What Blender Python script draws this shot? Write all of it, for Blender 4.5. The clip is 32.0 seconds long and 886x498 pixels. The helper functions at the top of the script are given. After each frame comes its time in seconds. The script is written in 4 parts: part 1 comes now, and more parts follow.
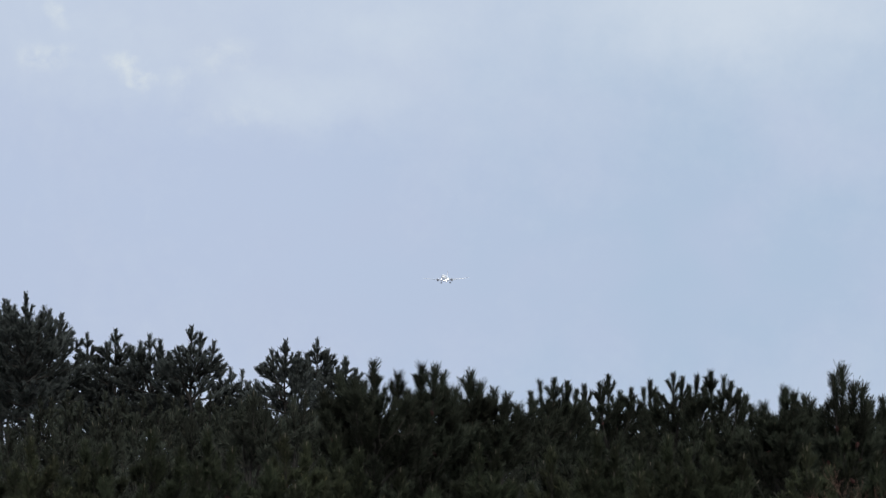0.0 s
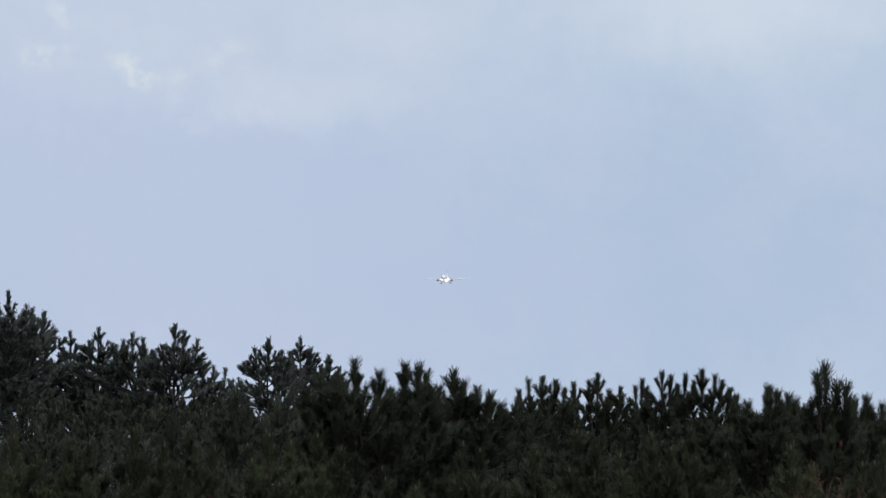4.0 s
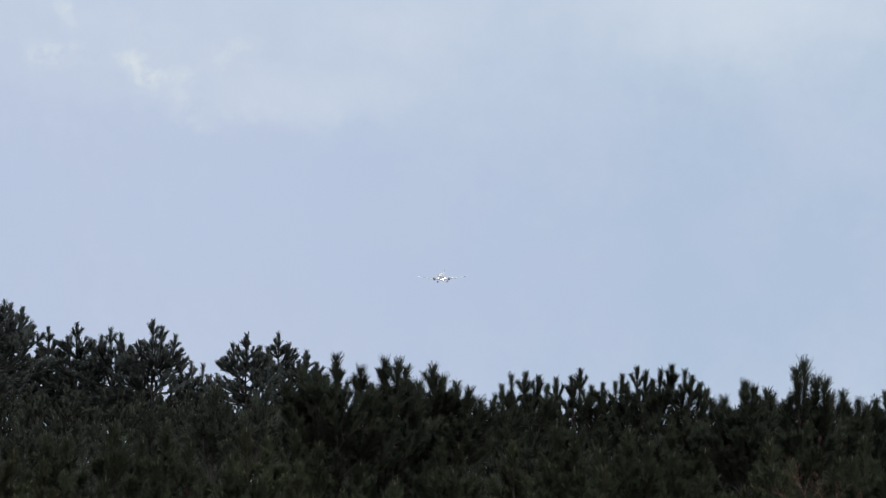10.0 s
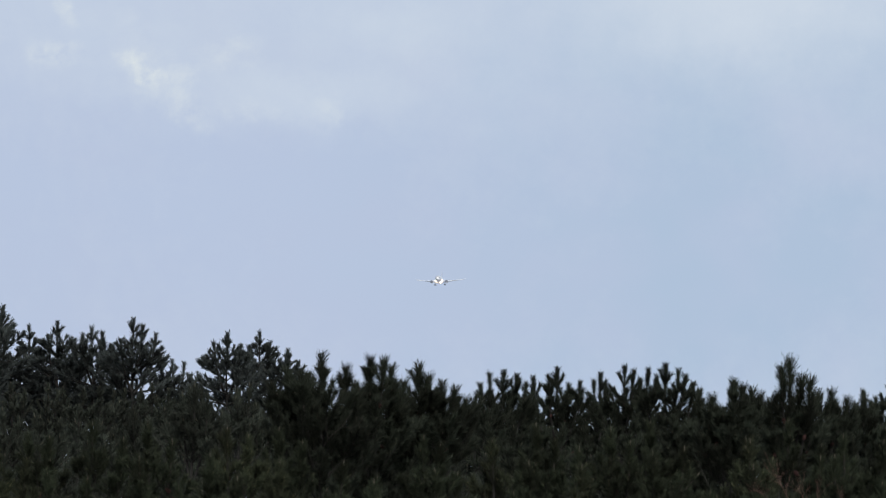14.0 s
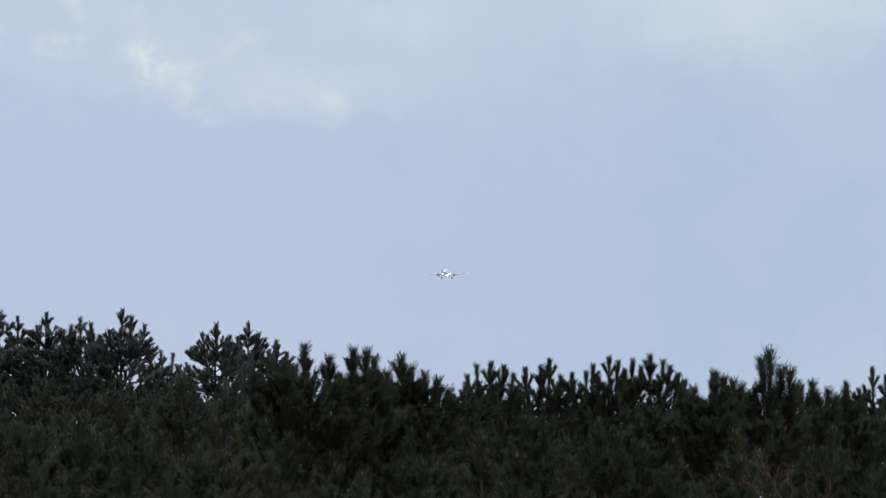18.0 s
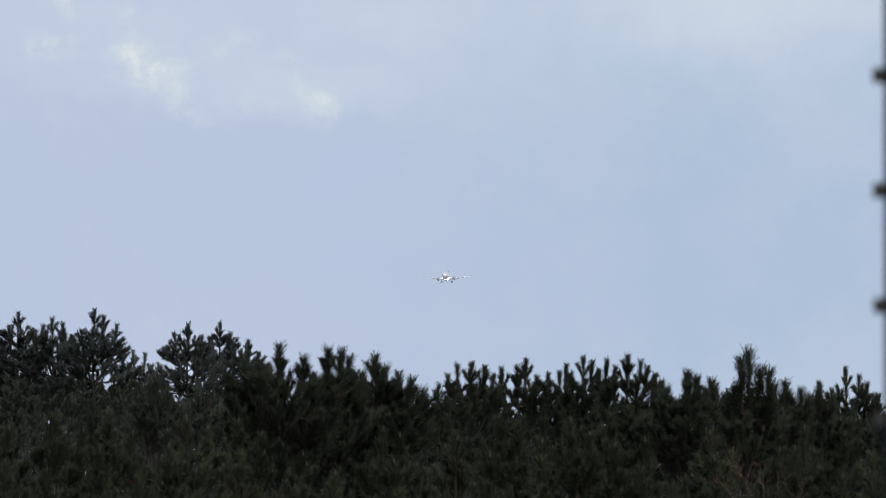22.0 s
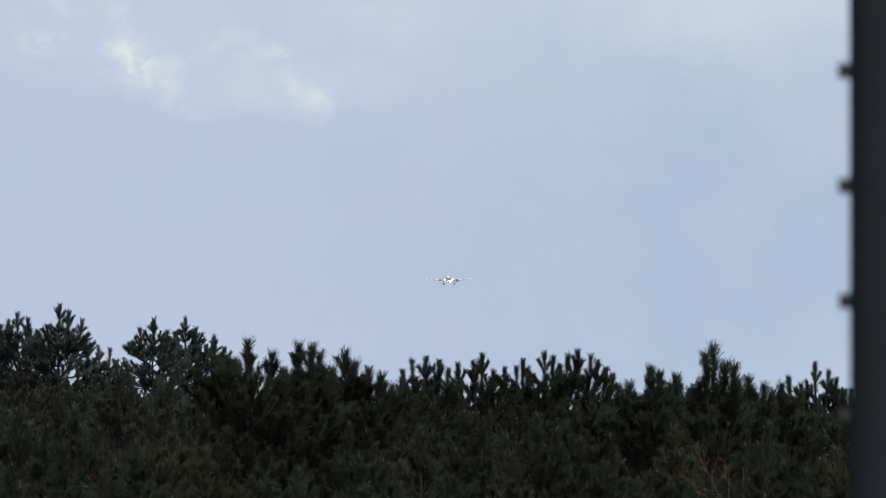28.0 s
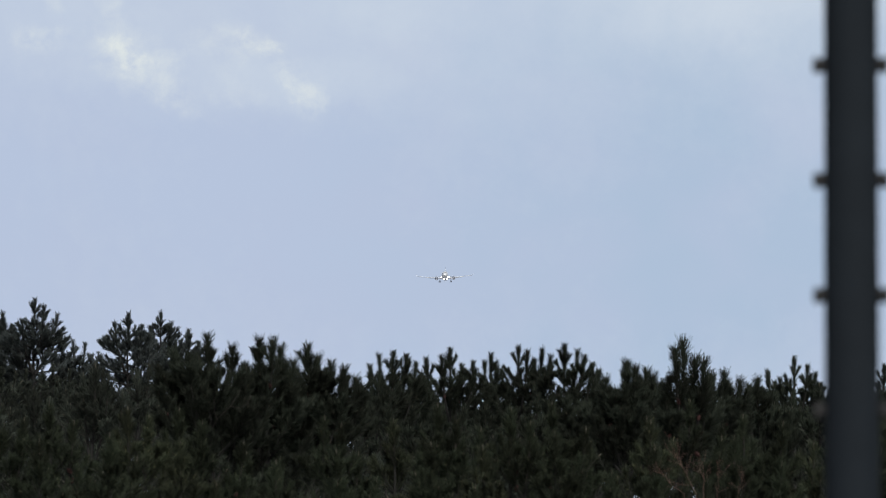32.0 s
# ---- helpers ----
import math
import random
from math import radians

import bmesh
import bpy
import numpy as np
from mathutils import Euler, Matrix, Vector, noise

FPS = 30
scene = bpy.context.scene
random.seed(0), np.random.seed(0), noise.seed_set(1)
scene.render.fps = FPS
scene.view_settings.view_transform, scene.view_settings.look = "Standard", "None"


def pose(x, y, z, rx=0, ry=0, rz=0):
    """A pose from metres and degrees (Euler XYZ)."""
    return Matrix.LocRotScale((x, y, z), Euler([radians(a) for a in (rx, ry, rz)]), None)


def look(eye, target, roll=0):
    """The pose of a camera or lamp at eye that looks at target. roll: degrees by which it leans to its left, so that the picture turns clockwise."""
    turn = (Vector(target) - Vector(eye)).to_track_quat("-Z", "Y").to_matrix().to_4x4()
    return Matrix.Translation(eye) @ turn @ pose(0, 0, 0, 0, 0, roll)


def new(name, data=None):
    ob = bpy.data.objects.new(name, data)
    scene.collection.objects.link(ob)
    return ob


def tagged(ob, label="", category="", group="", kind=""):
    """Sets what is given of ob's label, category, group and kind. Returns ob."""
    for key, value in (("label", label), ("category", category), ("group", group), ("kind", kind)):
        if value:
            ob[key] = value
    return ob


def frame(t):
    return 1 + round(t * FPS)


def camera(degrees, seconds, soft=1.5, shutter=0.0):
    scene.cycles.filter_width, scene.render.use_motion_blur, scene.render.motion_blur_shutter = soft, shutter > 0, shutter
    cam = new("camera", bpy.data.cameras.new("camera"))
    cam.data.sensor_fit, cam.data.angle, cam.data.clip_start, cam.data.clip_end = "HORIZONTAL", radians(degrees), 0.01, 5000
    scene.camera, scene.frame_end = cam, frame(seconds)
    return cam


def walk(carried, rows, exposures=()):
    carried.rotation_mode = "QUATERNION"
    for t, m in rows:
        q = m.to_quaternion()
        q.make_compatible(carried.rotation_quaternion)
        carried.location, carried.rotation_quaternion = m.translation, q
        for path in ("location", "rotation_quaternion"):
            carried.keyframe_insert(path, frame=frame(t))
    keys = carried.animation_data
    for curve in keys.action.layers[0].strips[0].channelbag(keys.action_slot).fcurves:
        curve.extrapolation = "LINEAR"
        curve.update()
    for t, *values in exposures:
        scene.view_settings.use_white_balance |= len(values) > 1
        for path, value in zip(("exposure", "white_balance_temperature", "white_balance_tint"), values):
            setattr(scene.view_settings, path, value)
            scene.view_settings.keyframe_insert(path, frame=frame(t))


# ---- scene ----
import collections

# the camera: a tripod head that pans slowly after the aircraft, with small shakes
cam = camera(8.8, 32.0, soft=0.75)
cam.data.dof.use_dof, cam.data.dof.focus_distance, cam.data.dof.aperture_fstop = True, 110.0, 12.5
EYE = (0.0, 0.0, 1.6)
walk(cam, [(t, pose(*EYE, 90 + tilt, 0, turn)) for t, tilt, turn in (
    (0, 3.3100, 0.0000), (0.5, 3.3269, 0.0000), (1, 3.3272, 0.0042), (1.5, 3.3227, -0.0256), (2, 3.3359, -0.0517),
    (2.5, 3.3058, -0.0605), (3, 3.2926, -0.1378), (3.5, 3.2926, -0.1552), (5.5, 3.3010, -0.2370), (6, 3.2884, -0.2455),
    (6.5, 3.2754, -0.2542), (7, 3.2498, -0.2671), (7.5, 3.2324, -0.3188), (8, 3.2408, -0.3188), (8.5, 3.2498, -0.3360),
    (9, 3.2498, -0.3444), (9.5, 3.2498, -0.3658), (10, 3.2498, -0.3874), (10.5, 3.2498, -0.3874), (11, 3.2583, -0.4049),
    (11.5, 3.2498, -0.4392), (12, 3.2583, -0.4906), (12.5, 3.2583, -0.5168), (13, 3.2540, -0.5083), (13.5, 3.2324, -0.5210),
    (14, 3.2324, -0.5769), (14.5, 3.2414, -0.5601), (16.5, 3.2065, -0.6632), (17, 3.1677, -0.6717), (17.5, 3.1632, -0.6374),
    (18, 3.1464, -0.6888), (18.5, 3.1680, -0.7532), (19, 3.1677, -0.7878), (19.5, 3.1677, -0.7751), (20, 3.1593, -0.7920),
    (20.5, 3.1590, -0.8266), (21, 3.1638, -0.8867), (21.5, 3.1464, -0.9474), (22, 3.1440, -0.9669), (22.5, 3.0989, -1.0068),
    (23, 3.1097, -1.0545), (23.5, 3.1181, -1.0620), (24, 3.1097, -1.1018), (24.5, 3.1097, -1.1506), (25, 3.1010, -1.1819),
    (25.5, 3.0989, -1.2022), (27.5, 3.0880, -1.3087), (28, 3.0967, -1.3102), (28.5, 3.0967, -1.3262), (29, 3.1010, -1.3633),
    (29.5, 3.0967, -1.4131), (30, 3.1031, -1.4063), (30.5, 3.0967, -1.4632), (31, 3.0967, -1.4782), (31.5, 3.0880, -1.5239),
    (32, 3.0405, -1.5611),
)], exposures=((0, 0.0), (17, -0.01), (32, -0.03)))

# ---- light: a thin grey-blue overcast, brightest overhead, with a weak veiled sun ----
world = bpy.data.worlds.new("world")
scene.world = world
world.use_nodes = True
wn = world.node_tree
sky_tex = wn.nodes.new("ShaderNodeTexSky")
sky_tex.sky_type, sky_tex.sun_disc = "NISHITA", False
sky_tex.sun_elevation, sky_tex.sun_rotation = radians(40), radians(168)
sky_tex.air_density, sky_tex.dust_density = 1.0, 3.0
wn.links.new(sky_tex.outputs["Color"], wn.nodes["Background"].inputs["Color"])
wn.nodes["Background"].inputs["Strength"].default_value = 0.050

sun = new("sun", bpy.data.lights.new("sun", "SUN"))
sun.data.energy, sun.data.angle, sun.data.color = 2.4, radians(12), (1.0, 0.98, 0.95)
sun.matrix_world = look((160, -749, 643), (0, 0, 0))
scene.view_settings.exposure = 0.0


# ---- materials ----
def nodes_of(name):
    m = bpy.data.materials.new(name)
    m.use_nodes = True
    nt = m.node_tree
    return m, nt, nt.nodes["Principled BSDF"]


def add(nt, kind, **sets):
    n = nt.nodes.new("ShaderNode" + kind)
    for k, v in sets.items():
        n.inputs[k.replace("_", " ")].default_value = v
    return n


def math_node(nt, op, a, b=None, clamp=False):
    n = nt.nodes.new("ShaderNodeMath")
    n.operation, n.use_clamp = op, clamp
    for i, v in enumerate((a, b)):
        if v is None:
            continue
        if hasattr(v, "links"):
            nt.links.new(v, n.inputs[i])
        else:
            n.inputs[i].default_value = v
    return n.outputs[0]


def mix_colour(nt, fac, a, b):
    n = nt.nodes.new("ShaderNodeMix")
    n.data_type = "RGBA"
    for i, v in ((0, fac), (6, a), (7, b)):
        if hasattr(v, "links"):
            nt.links.new(v, n.inputs[i])
        else:
            n.inputs[i].default_value = v if i == 0 else (*v, 1)
    return n.outputs[2]


def plain(name, colour, rough=0.5, metal=0.0, scale=4.0, vary=0.25, bump=0.15):
    """A surface with cloudy stains, fine grain and a little relief."""
    m, nt, b = nodes_of(name)
    co = add(nt, "TexCoord").outputs["Object"]
    big = add(nt, "TexNoise", Scale=scale, Detail=4.0)
    fine = add(nt, "TexNoise", Scale=scale * 14, Detail=3.0)
    nt.links.new(co, big.inputs["Vector"])
    nt.links.new(co, fine.inputs["Vector"])
    k = math_node(nt, "ADD", math_node(nt, "MULTIPLY", big.outputs[0], 0.7), math_node(nt, "MULTIPLY", fine.outputs[0], 0.3))
    lo, hi = [c * (1 - vary) for c in colour], [min(1.0, c * (1 + vary)) for c in colour]
    nt.links.new(mix_colour(nt, k, lo, hi), b.inputs["Base Color"])
    b.inputs["Roughness"].default_value, b.inputs["Metallic"].default_value = rough, metal
    if bump:
        bn = add(nt, "Bump", Strength=bump, Distance=0.01)
        nt.links.new(fine.outputs[0], bn.inputs["Height"])
        nt.links.new(bn.outputs[0], b.inputs["Normal"])
    return m


def needle_material(name, dark, light, tip):
    """Pine needles: each needle has its own green, each tree its own cast."""
    m, nt, b = nodes_of(name)
    geo, info = add(nt, "NewGeometry"), add(nt, "ObjectInfo")
    c = mix_colour(nt, geo.outputs["Random Per Island"], dark, light)
    old = math_node(nt, "GREATER_THAN", geo.outputs["Random Per Island"], 0.975)
    c = mix_colour(nt, old, c, tip)
    hs = add(nt, "HueSaturation")
    nt.links.new(math_node(nt, "ADD", math_node(nt, "MULTIPLY", info.outputs["Random"], 0.8), 0.6), hs.inputs["Value"])
    nt.links.new(math_node(nt, "ADD", math_node(nt, "MULTIPLY", info.outputs["Random"], 0.03), 0.485), hs.inputs["Hue"])
    nt.links.new(c, hs.inputs["Color"])
    nt.links.new(hs.outputs[0], b.inputs["Base Color"])
    b.inputs["Roughness"].default_value = 0.75
    b.inputs["Specular IOR Level"].default_value = 0.12
    return m


NEEDLE = needle_material("pine_needles", (0.0195, 0.025, 0.0185), (0.03, 0.0365, 0.027), (0.055, 0.056, 0.041))
NEEDLE_FRONT = needle_material("young_pine_needles", (0.0185, 0.0245, 0.0155), (0.029, 0.036, 0.0225), (0.062, 0.065, 0.04))
NEEDLE_YOUNG = needle_material("yellow_green_needles", (0.025, 0.0305, 0.0185), (0.039, 0.0455, 0.028), (0.1, 0.1, 0.055))
# far needles: paler and bluer, aerial haze put into the green
NEEDLE_FAR = needle_material("hazy_far_needles", (0.04, 0.049, 0.05), (0.06, 0.072, 0.069), (0.075, 0.08, 0.07))
NEEDLE_STAND = needle_material("dense_stand_needles", (0.028, 0.034, 0.028), (0.042, 0.05, 0.04), (0.088, 0.088, 0.068))
BARK = plain("pine_bark", (0.016, 0.0155, 0.0145), 0.9, 0, 9.0, 0.45, 0.6)
TWIG = plain("pine_twig", (0.022, 0.0185, 0.015), 0.85, 0, 20.0, 0.3, 0.2)
BUD = plain("pine_bud", (0.065, 0.058, 0.04), 0.6, 0, 30.0, 0.2, 0)
CONE = plain("pine_cone", (0.036, 0.0105, 0.009), 0.8, 0, 40.0, 0.4, 0.3)
DEAD_WOOD = plain("dead_brown_wood", (0.026, 0.02, 0.0175), 0.8, 0, 14.0, 0.3, 0.2)
RED_TWIG = plain("bare_red_twig", (0.10, 0.055, 0.042), 0.7, 0, 12.0, 0.3, 0.1)
# ground out of view, coloured pale to bounce light under the airliner
BOUNCE_GROUND = plain("pale_bounce_ground", (0.38, 0.38, 0.38), 0.95, 0, 0.4, 0.5, 0.4)
STEEL = plain("dark_painted_steel", (0.0112, 0.0158, 0.0208), 0.85, 0.0, 11.0, 0.5, 0.1)
STEEL.node_tree.nodes["Principled BSDF"].inputs["Specular IOR Level"].default_value = 0.2     # dull, chalky old paint
BOLT = plain("weathered_galvanised_steel", (0.035, 0.035, 0.036), 0.7, 0.2, 30.0, 0.3, 0.1)
WHITE = plain("white_aircraft_paint", (0.88, 0.92, 0.96), 0.3, 0.0, 0.3, 0.05, 0)
WING = plain("white_wing_paint", (0.86, 0.90, 0.95), 0.4, 0.0, 0.4, 0.08, 0)
COWL = plain("polished_cowl_lip", (0.42, 0.46, 0.54), 0.5, 0.5, 1.0, 0.1, 0)
# fan colour is lifted towards blue: distance haze painted in
FAN = plain("hazed_fan_blades", (0.13, 0.16, 0.22), 0.5, 0.0, 2.0, 0.2, 0)
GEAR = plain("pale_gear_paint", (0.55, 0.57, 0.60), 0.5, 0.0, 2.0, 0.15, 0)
# black rubber paled to blue-grey, standing in for kilometres of haze
RUBBER = plain("hazed_tyre_rubber", (0.2, 0.21, 0.24), 0.8, 0, 3.0, 0.2, 0)
# dark glass with haze and sky reflection mixed into its base colour
GLASS = plain("hazed_cockpit_glass", (0.09, 0.10, 0.13), 0.1, 0, 2.0, 0.1, 0)


def glow(name, colour, strength):
    m, nt, b = nodes_of(name)
    b.inputs["Base Color"].default_value = (0.8, 0.8, 0.8, 1)
    b.inputs["Emission Color"].default_value = (*colour, 1)
    b.inputs["Emission Strength"].default_value = strength
    return m


LAMP = glow("lit_landing_lamp", (1.0, 0.66, 0.36), 26.0)
NAV = glow("lit_wingtip_lamp", (1.0, 0.97, 0.92), 1.2)


# ---- the sky with its drifting clouds: a sheet far behind everything ----
SKY_R = 4850.0


def sky_material():
    m = bpy.data.materials.new("overcast_sky")
    m.use_nodes = True
    nt = m.node_tree
    nt.nodes.clear()
    co = add(nt, "TexCoord").outputs["Object"]
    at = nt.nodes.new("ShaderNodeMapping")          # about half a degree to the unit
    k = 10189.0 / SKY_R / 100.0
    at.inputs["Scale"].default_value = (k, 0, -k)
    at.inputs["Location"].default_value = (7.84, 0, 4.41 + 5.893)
    nt.links.new(co, at.inputs["Vector"])
    p = at.outputs[0]
    # billows that bend the outlines of the clouds
    warp = add(nt, "TexNoise", Scale=0.9, Detail=5.0, Roughness=0.6)
    nt.links.new(p, warp.inputs["Vector"])
    off = nt.nodes.new("ShaderNodeVectorMath")
    off.operation = "MULTIPLY_ADD"
    nt.links.new(warp.outputs["Color"], off.inputs[0])
    off.inputs[1].default_value, off.inputs[2].default_value = (1.5, 0, 1.1), (-0.75, 0, -0.55)
    bent = nt.nodes.new("ShaderNodeVectorMath")
    nt.links.new(p, bent.inputs[0])
    nt.links.new(off.outputs[0], bent.inputs[1])

    def blob(x, y, rx, ry, lean=0.0, hard=0.0, src=None):
        """A soft patch of cloud round (x, y), rx by ry, turned by lean degrees."""
        n = nt.nodes.new("ShaderNodeMapping")
        n.vector_type = "TEXTURE"
        n.inputs["Location"].default_value = (x, 0, y)
        n.inputs["Rotation"].default_value = (0, radians(-lean), 0)
        n.inputs["Scale"].default_value = (rx, 1, ry)
        nt.links.new(src or bent.outputs[0], n.inputs["Vector"])
        ln = nt.nodes.new("ShaderNodeVectorMath")
        ln.operation = "LENGTH"
        nt.links.new(n.outputs[0], ln.inputs[0])
        r = nt.nodes.new("ShaderNodeMapRange")
        r.interpolation_type = "SMOOTHERSTEP"
        nt.links.new(ln.outputs["Value"], r.inputs["Value"])
        r.inputs["From Min"].default_value, r.inputs["From Max"].default_value = 1.0, hard
        return r.outputs[0]

    def level(v, amount):
        return math_node(nt, "MULTIPLY", v, amount)

    def total(*vs):
        s = vs[0]
        for v in vs[1:]:
            s = math_node(nt, "ADD", s, v)
        return s

    # the veil: paler on top and towards the left, bluer to the right
    sep = add(nt, "SeparateXYZ")
    nt.links.new(p, sep.inputs[0])
    ramp = nt.nodes.new("ShaderNodeMapRange")
    ramp.interpolation_type = "SMOOTHSTEP"
    nt.links.new(sep.outputs["X"], ramp.inputs["Value"])
    ramp.inputs["From Min"].default_value, ramp.inputs["From Max"].default_value = 4.0, 12.5
    base = mix_colour(nt, ramp.outputs[0], (0.480, 0.565, 0.735), (0.430, 0.540, 0.700))
    hue = add(nt, "TexNoise", Scale=0.45, Detail=2.0)
    nt.links.new(p, hue.inputs["Vector"])
    base = mix_colour(nt, math_node(nt, "MULTIPLY", math_node(nt, "SUBTRACT", hue.outputs[0], 0.38), 2.2, True), base, (0.480, 0.555, 0.722))
    up = nt.nodes.new("ShaderNodeMapRange")
    up.interpolation_type = "SMOOTHSTEP"
    bent_sep = add(nt, "SeparateXYZ")
    nt.links.new(bent.outputs[0], bent_sep.inputs[0])
    nt.links.new(bent_sep.outputs["Z"], up.inputs["Value"])
    up.inputs["From Min"].default_value, up.inputs["From Max"].default_value = 3.4, -0.5
    low = nt.nodes.new("ShaderNodeMapRange")
    low.interpolation_type = "SMOOTHSTEP"
    nt.links.new(sep.outputs["Z"], low.inputs["Value"])
    low.inputs["From Min"].default_value, low.inputs["From Max"].default_value = 5.0, 8.0
    wide = add(nt, "TexNoise", Scale=0.22, Detail=3.0, Roughness=0.5)
    nt.links.new(p, wide.inputs["Vector"])
    puff = add(nt, "TexNoise", Scale=1.6, Detail=6.0, Roughness=0.62)
    nt.links.new(p, puff.inputs["Vector"])
    grain = math_node(nt, "MULTIPLY", math_node(nt, "SUBTRACT", puff.outputs[0], 0.28), 2.4, True)
    # fixed stretches of sky where passing clouds fade in, brightness put into their colour
    place = add(nt, "NewGeometry").outputs["Position"]
    px = add(nt, "SeparateXYZ")
    nt.links.new(place, px.inputs[0])
    lit = nt.nodes.new("ShaderNodeMapRange")
    lit.interpolation_type = "SMOOTHSTEP"
    nt.links.new(px.outputs["X"], lit.inputs["Value"])
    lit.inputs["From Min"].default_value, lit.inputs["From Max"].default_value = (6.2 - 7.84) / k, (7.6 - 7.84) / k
    lit_two = nt.nodes.new("ShaderNodeMapRange")
    lit_two.interpolation_type = "SMOOTHSTEP"
    nt.links.new(px.outputs["X"], lit_two.inputs["Value"])
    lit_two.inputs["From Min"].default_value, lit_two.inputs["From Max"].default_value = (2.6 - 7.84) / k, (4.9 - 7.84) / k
    wisp = add(nt, "TexNoise", Scale=3.1, Detail=8.0, Roughness=0.68, Distortion=0.6)
    nt.links.new(p, wisp.inputs["Vector"])
    rag = math_node(nt, "MULTIPLY", math_node(nt, "SUBTRACT", wisp.outputs[0], 0.5), 1.0)
    later = math_node(nt, "MULTIPLY", lit_two.outputs[0], blob(4.0, 1.7, 2.6, 0.9, 8))
    thin = total(level(up.outputs[0], 0.48), level(low.outputs[0], 0.22),
                 level(math_node(nt, "SUBTRACT", wide.outputs[0], 0.5), 0.6), level(math_node(nt, "SUBTRACT", puff.outputs[0], 0.5), 0.36),
                 level(rag, 0.22), level(blob(12.9, 0.15, 4.6, 1.9), 0.55), level(blob(5.6, 1.75, 2.7, 0.8), 0.34),
                 level(blob(6.6, 0.6, 2.2, 0.8), 0.2), level(blob(2.0, 1.0, 3.2, 1.4), 0.2), level(later, 0.25))
    c = mix_colour(nt, math_node(nt, "MULTIPLY", thin, 1.0, True), base, (0.600, 0.680, 0.785))
    # the brighter heaps: those there from the start, those that brighten later, and the broken ring
    heaps = total(level(blob(2.28, 1.22, 0.60, 0.30, 32), 0.75), level(blob(0.75, 1.05, 0.75, 0.36, 4), 0.5),
                  level(blob(1.0, 0.25, 0.28, 0.62, -32), 0.35), level(blob(3.05, 1.28, 0.5, 0.36), 0.35),
                  level(blob(3.9, 1.05, 0.95, 0.5), 0.3), level(blob(4.3, 2.0, 0.7, 0.35), 0.22), level(blob(-0.6, 0.8, 0.6, 0.5), 0.5))
    spread = total(level(blob(2.3, 1.3, 1.3, 0.75, 20), 0.62), level(blob(3.1, 1.95, 0.85, 0.5, 25), 0.5), level(blob(2.2, 0.5, 0.25, 0.6, -12), 0.3))
    ring = math_node(nt, "MAXIMUM", math_node(nt, "MAXIMUM", level(blob(4.5, 1.10, 0.85, 0.42, 4), 0.95), level(blob(4.85, 1.2, 0.45, 0.34), 1.1)),
                     math_node(nt, "MAXIMUM", level(blob(5.4, 1.8, 0.8, 0.36, 42), 0.9), level(blob(4.1, 1.5, 0.55, 0.6), 0.55)))
    bright = total(heaps, level(math_node(nt, "MULTIPLY", lit_two.outputs[0], spread), 1.0), level(math_node(nt, "MULTIPLY", lit.outputs[0], ring), 0.95))
    body = math_node(nt, "ADD", math_node(nt, "MULTIPLY", bright, grain), math_node(nt, "MULTIPLY", math_node(nt, "MULTIPLY", bright, rag), 1.5))
    c = mix_colour(nt, math_node(nt, "MULTIPLY", body, 1.0, True), c, (0.735, 0.790, 0.800))
    em = nt.nodes.new("ShaderNodeEmission")
    nt.links.new(c, em.inputs["Color"])
    outp = nt.nodes.new("ShaderNodeOutputMaterial")
    nt.links.new(em.outputs[0], outp.inputs["Surface"])
    return m


def mesh_object(name, verts, faces, material, parent=None, smooth=False):
    me = bpy.data.meshes.new(name)
    me.from_pydata(verts, [], faces)
    me.materials.append(material)
    if smooth:
        me.shade_smooth()
    ob = new(name, me)
    ob.parent = parent
    return ob


def sky_sheet():
    n, rise = 48, (-180.0, 250.0, 600.0, 1000.0)
    vs, fs = [], []
    for j, z in enumerate(rise):
        for i in range(n + 1):
            a = radians(-16 + 32 * i / n)
            vs.append((SKY_R * math.sin(a), SKY_R * math.cos(a), z))
    for j in range(len(rise) - 1):
        for i in range(n):
            a = j * (n + 1) + i
            fs.append((a, a + 1, a + n + 2, a + n + 1))
    ob = mesh_object("backdrop", vs, fs, sky_material(), smooth=True)
    ob.location = EYE
    return tagged(ob, "pale blue-grey overcast sky with soft drifting clouds", "sky", kind="structure")


SKY = sky_sheet()


def ground_sheet():
    rings, n = (0, 20, 60, 140, 400, 1500, 4840), 64
    vs, fs = [(0, 0, 0)], []
    for r in rings[1:]:
        vs += [(r * math.cos(2 * math.pi * i / n), r * math.sin(2 * math.pi * i / n), 0) for i in range(n)]
    fs += [(0, 1 + i, 1 + (i + 1) % n) for i in range(n)]
    for k in range(len(rings) - 2):
        a = 1 + k * n
        fs += [(a + i, a + n + i, a + n + (i + 1) % n, a + (i + 1) % n) for i in range(n)]
    return tagged(mesh_object("ground", vs, fs, BOUNCE_GROUND), "unseen ground under the pines, pale to bounce light upwards", "ground", kind="structure")


ground_sheet()


# ---- small builders ----
def empty(name, m):
    ob = new(name)
    ob.matrix_basis = m
    ob.empty_display_size = 0.2
    return ob


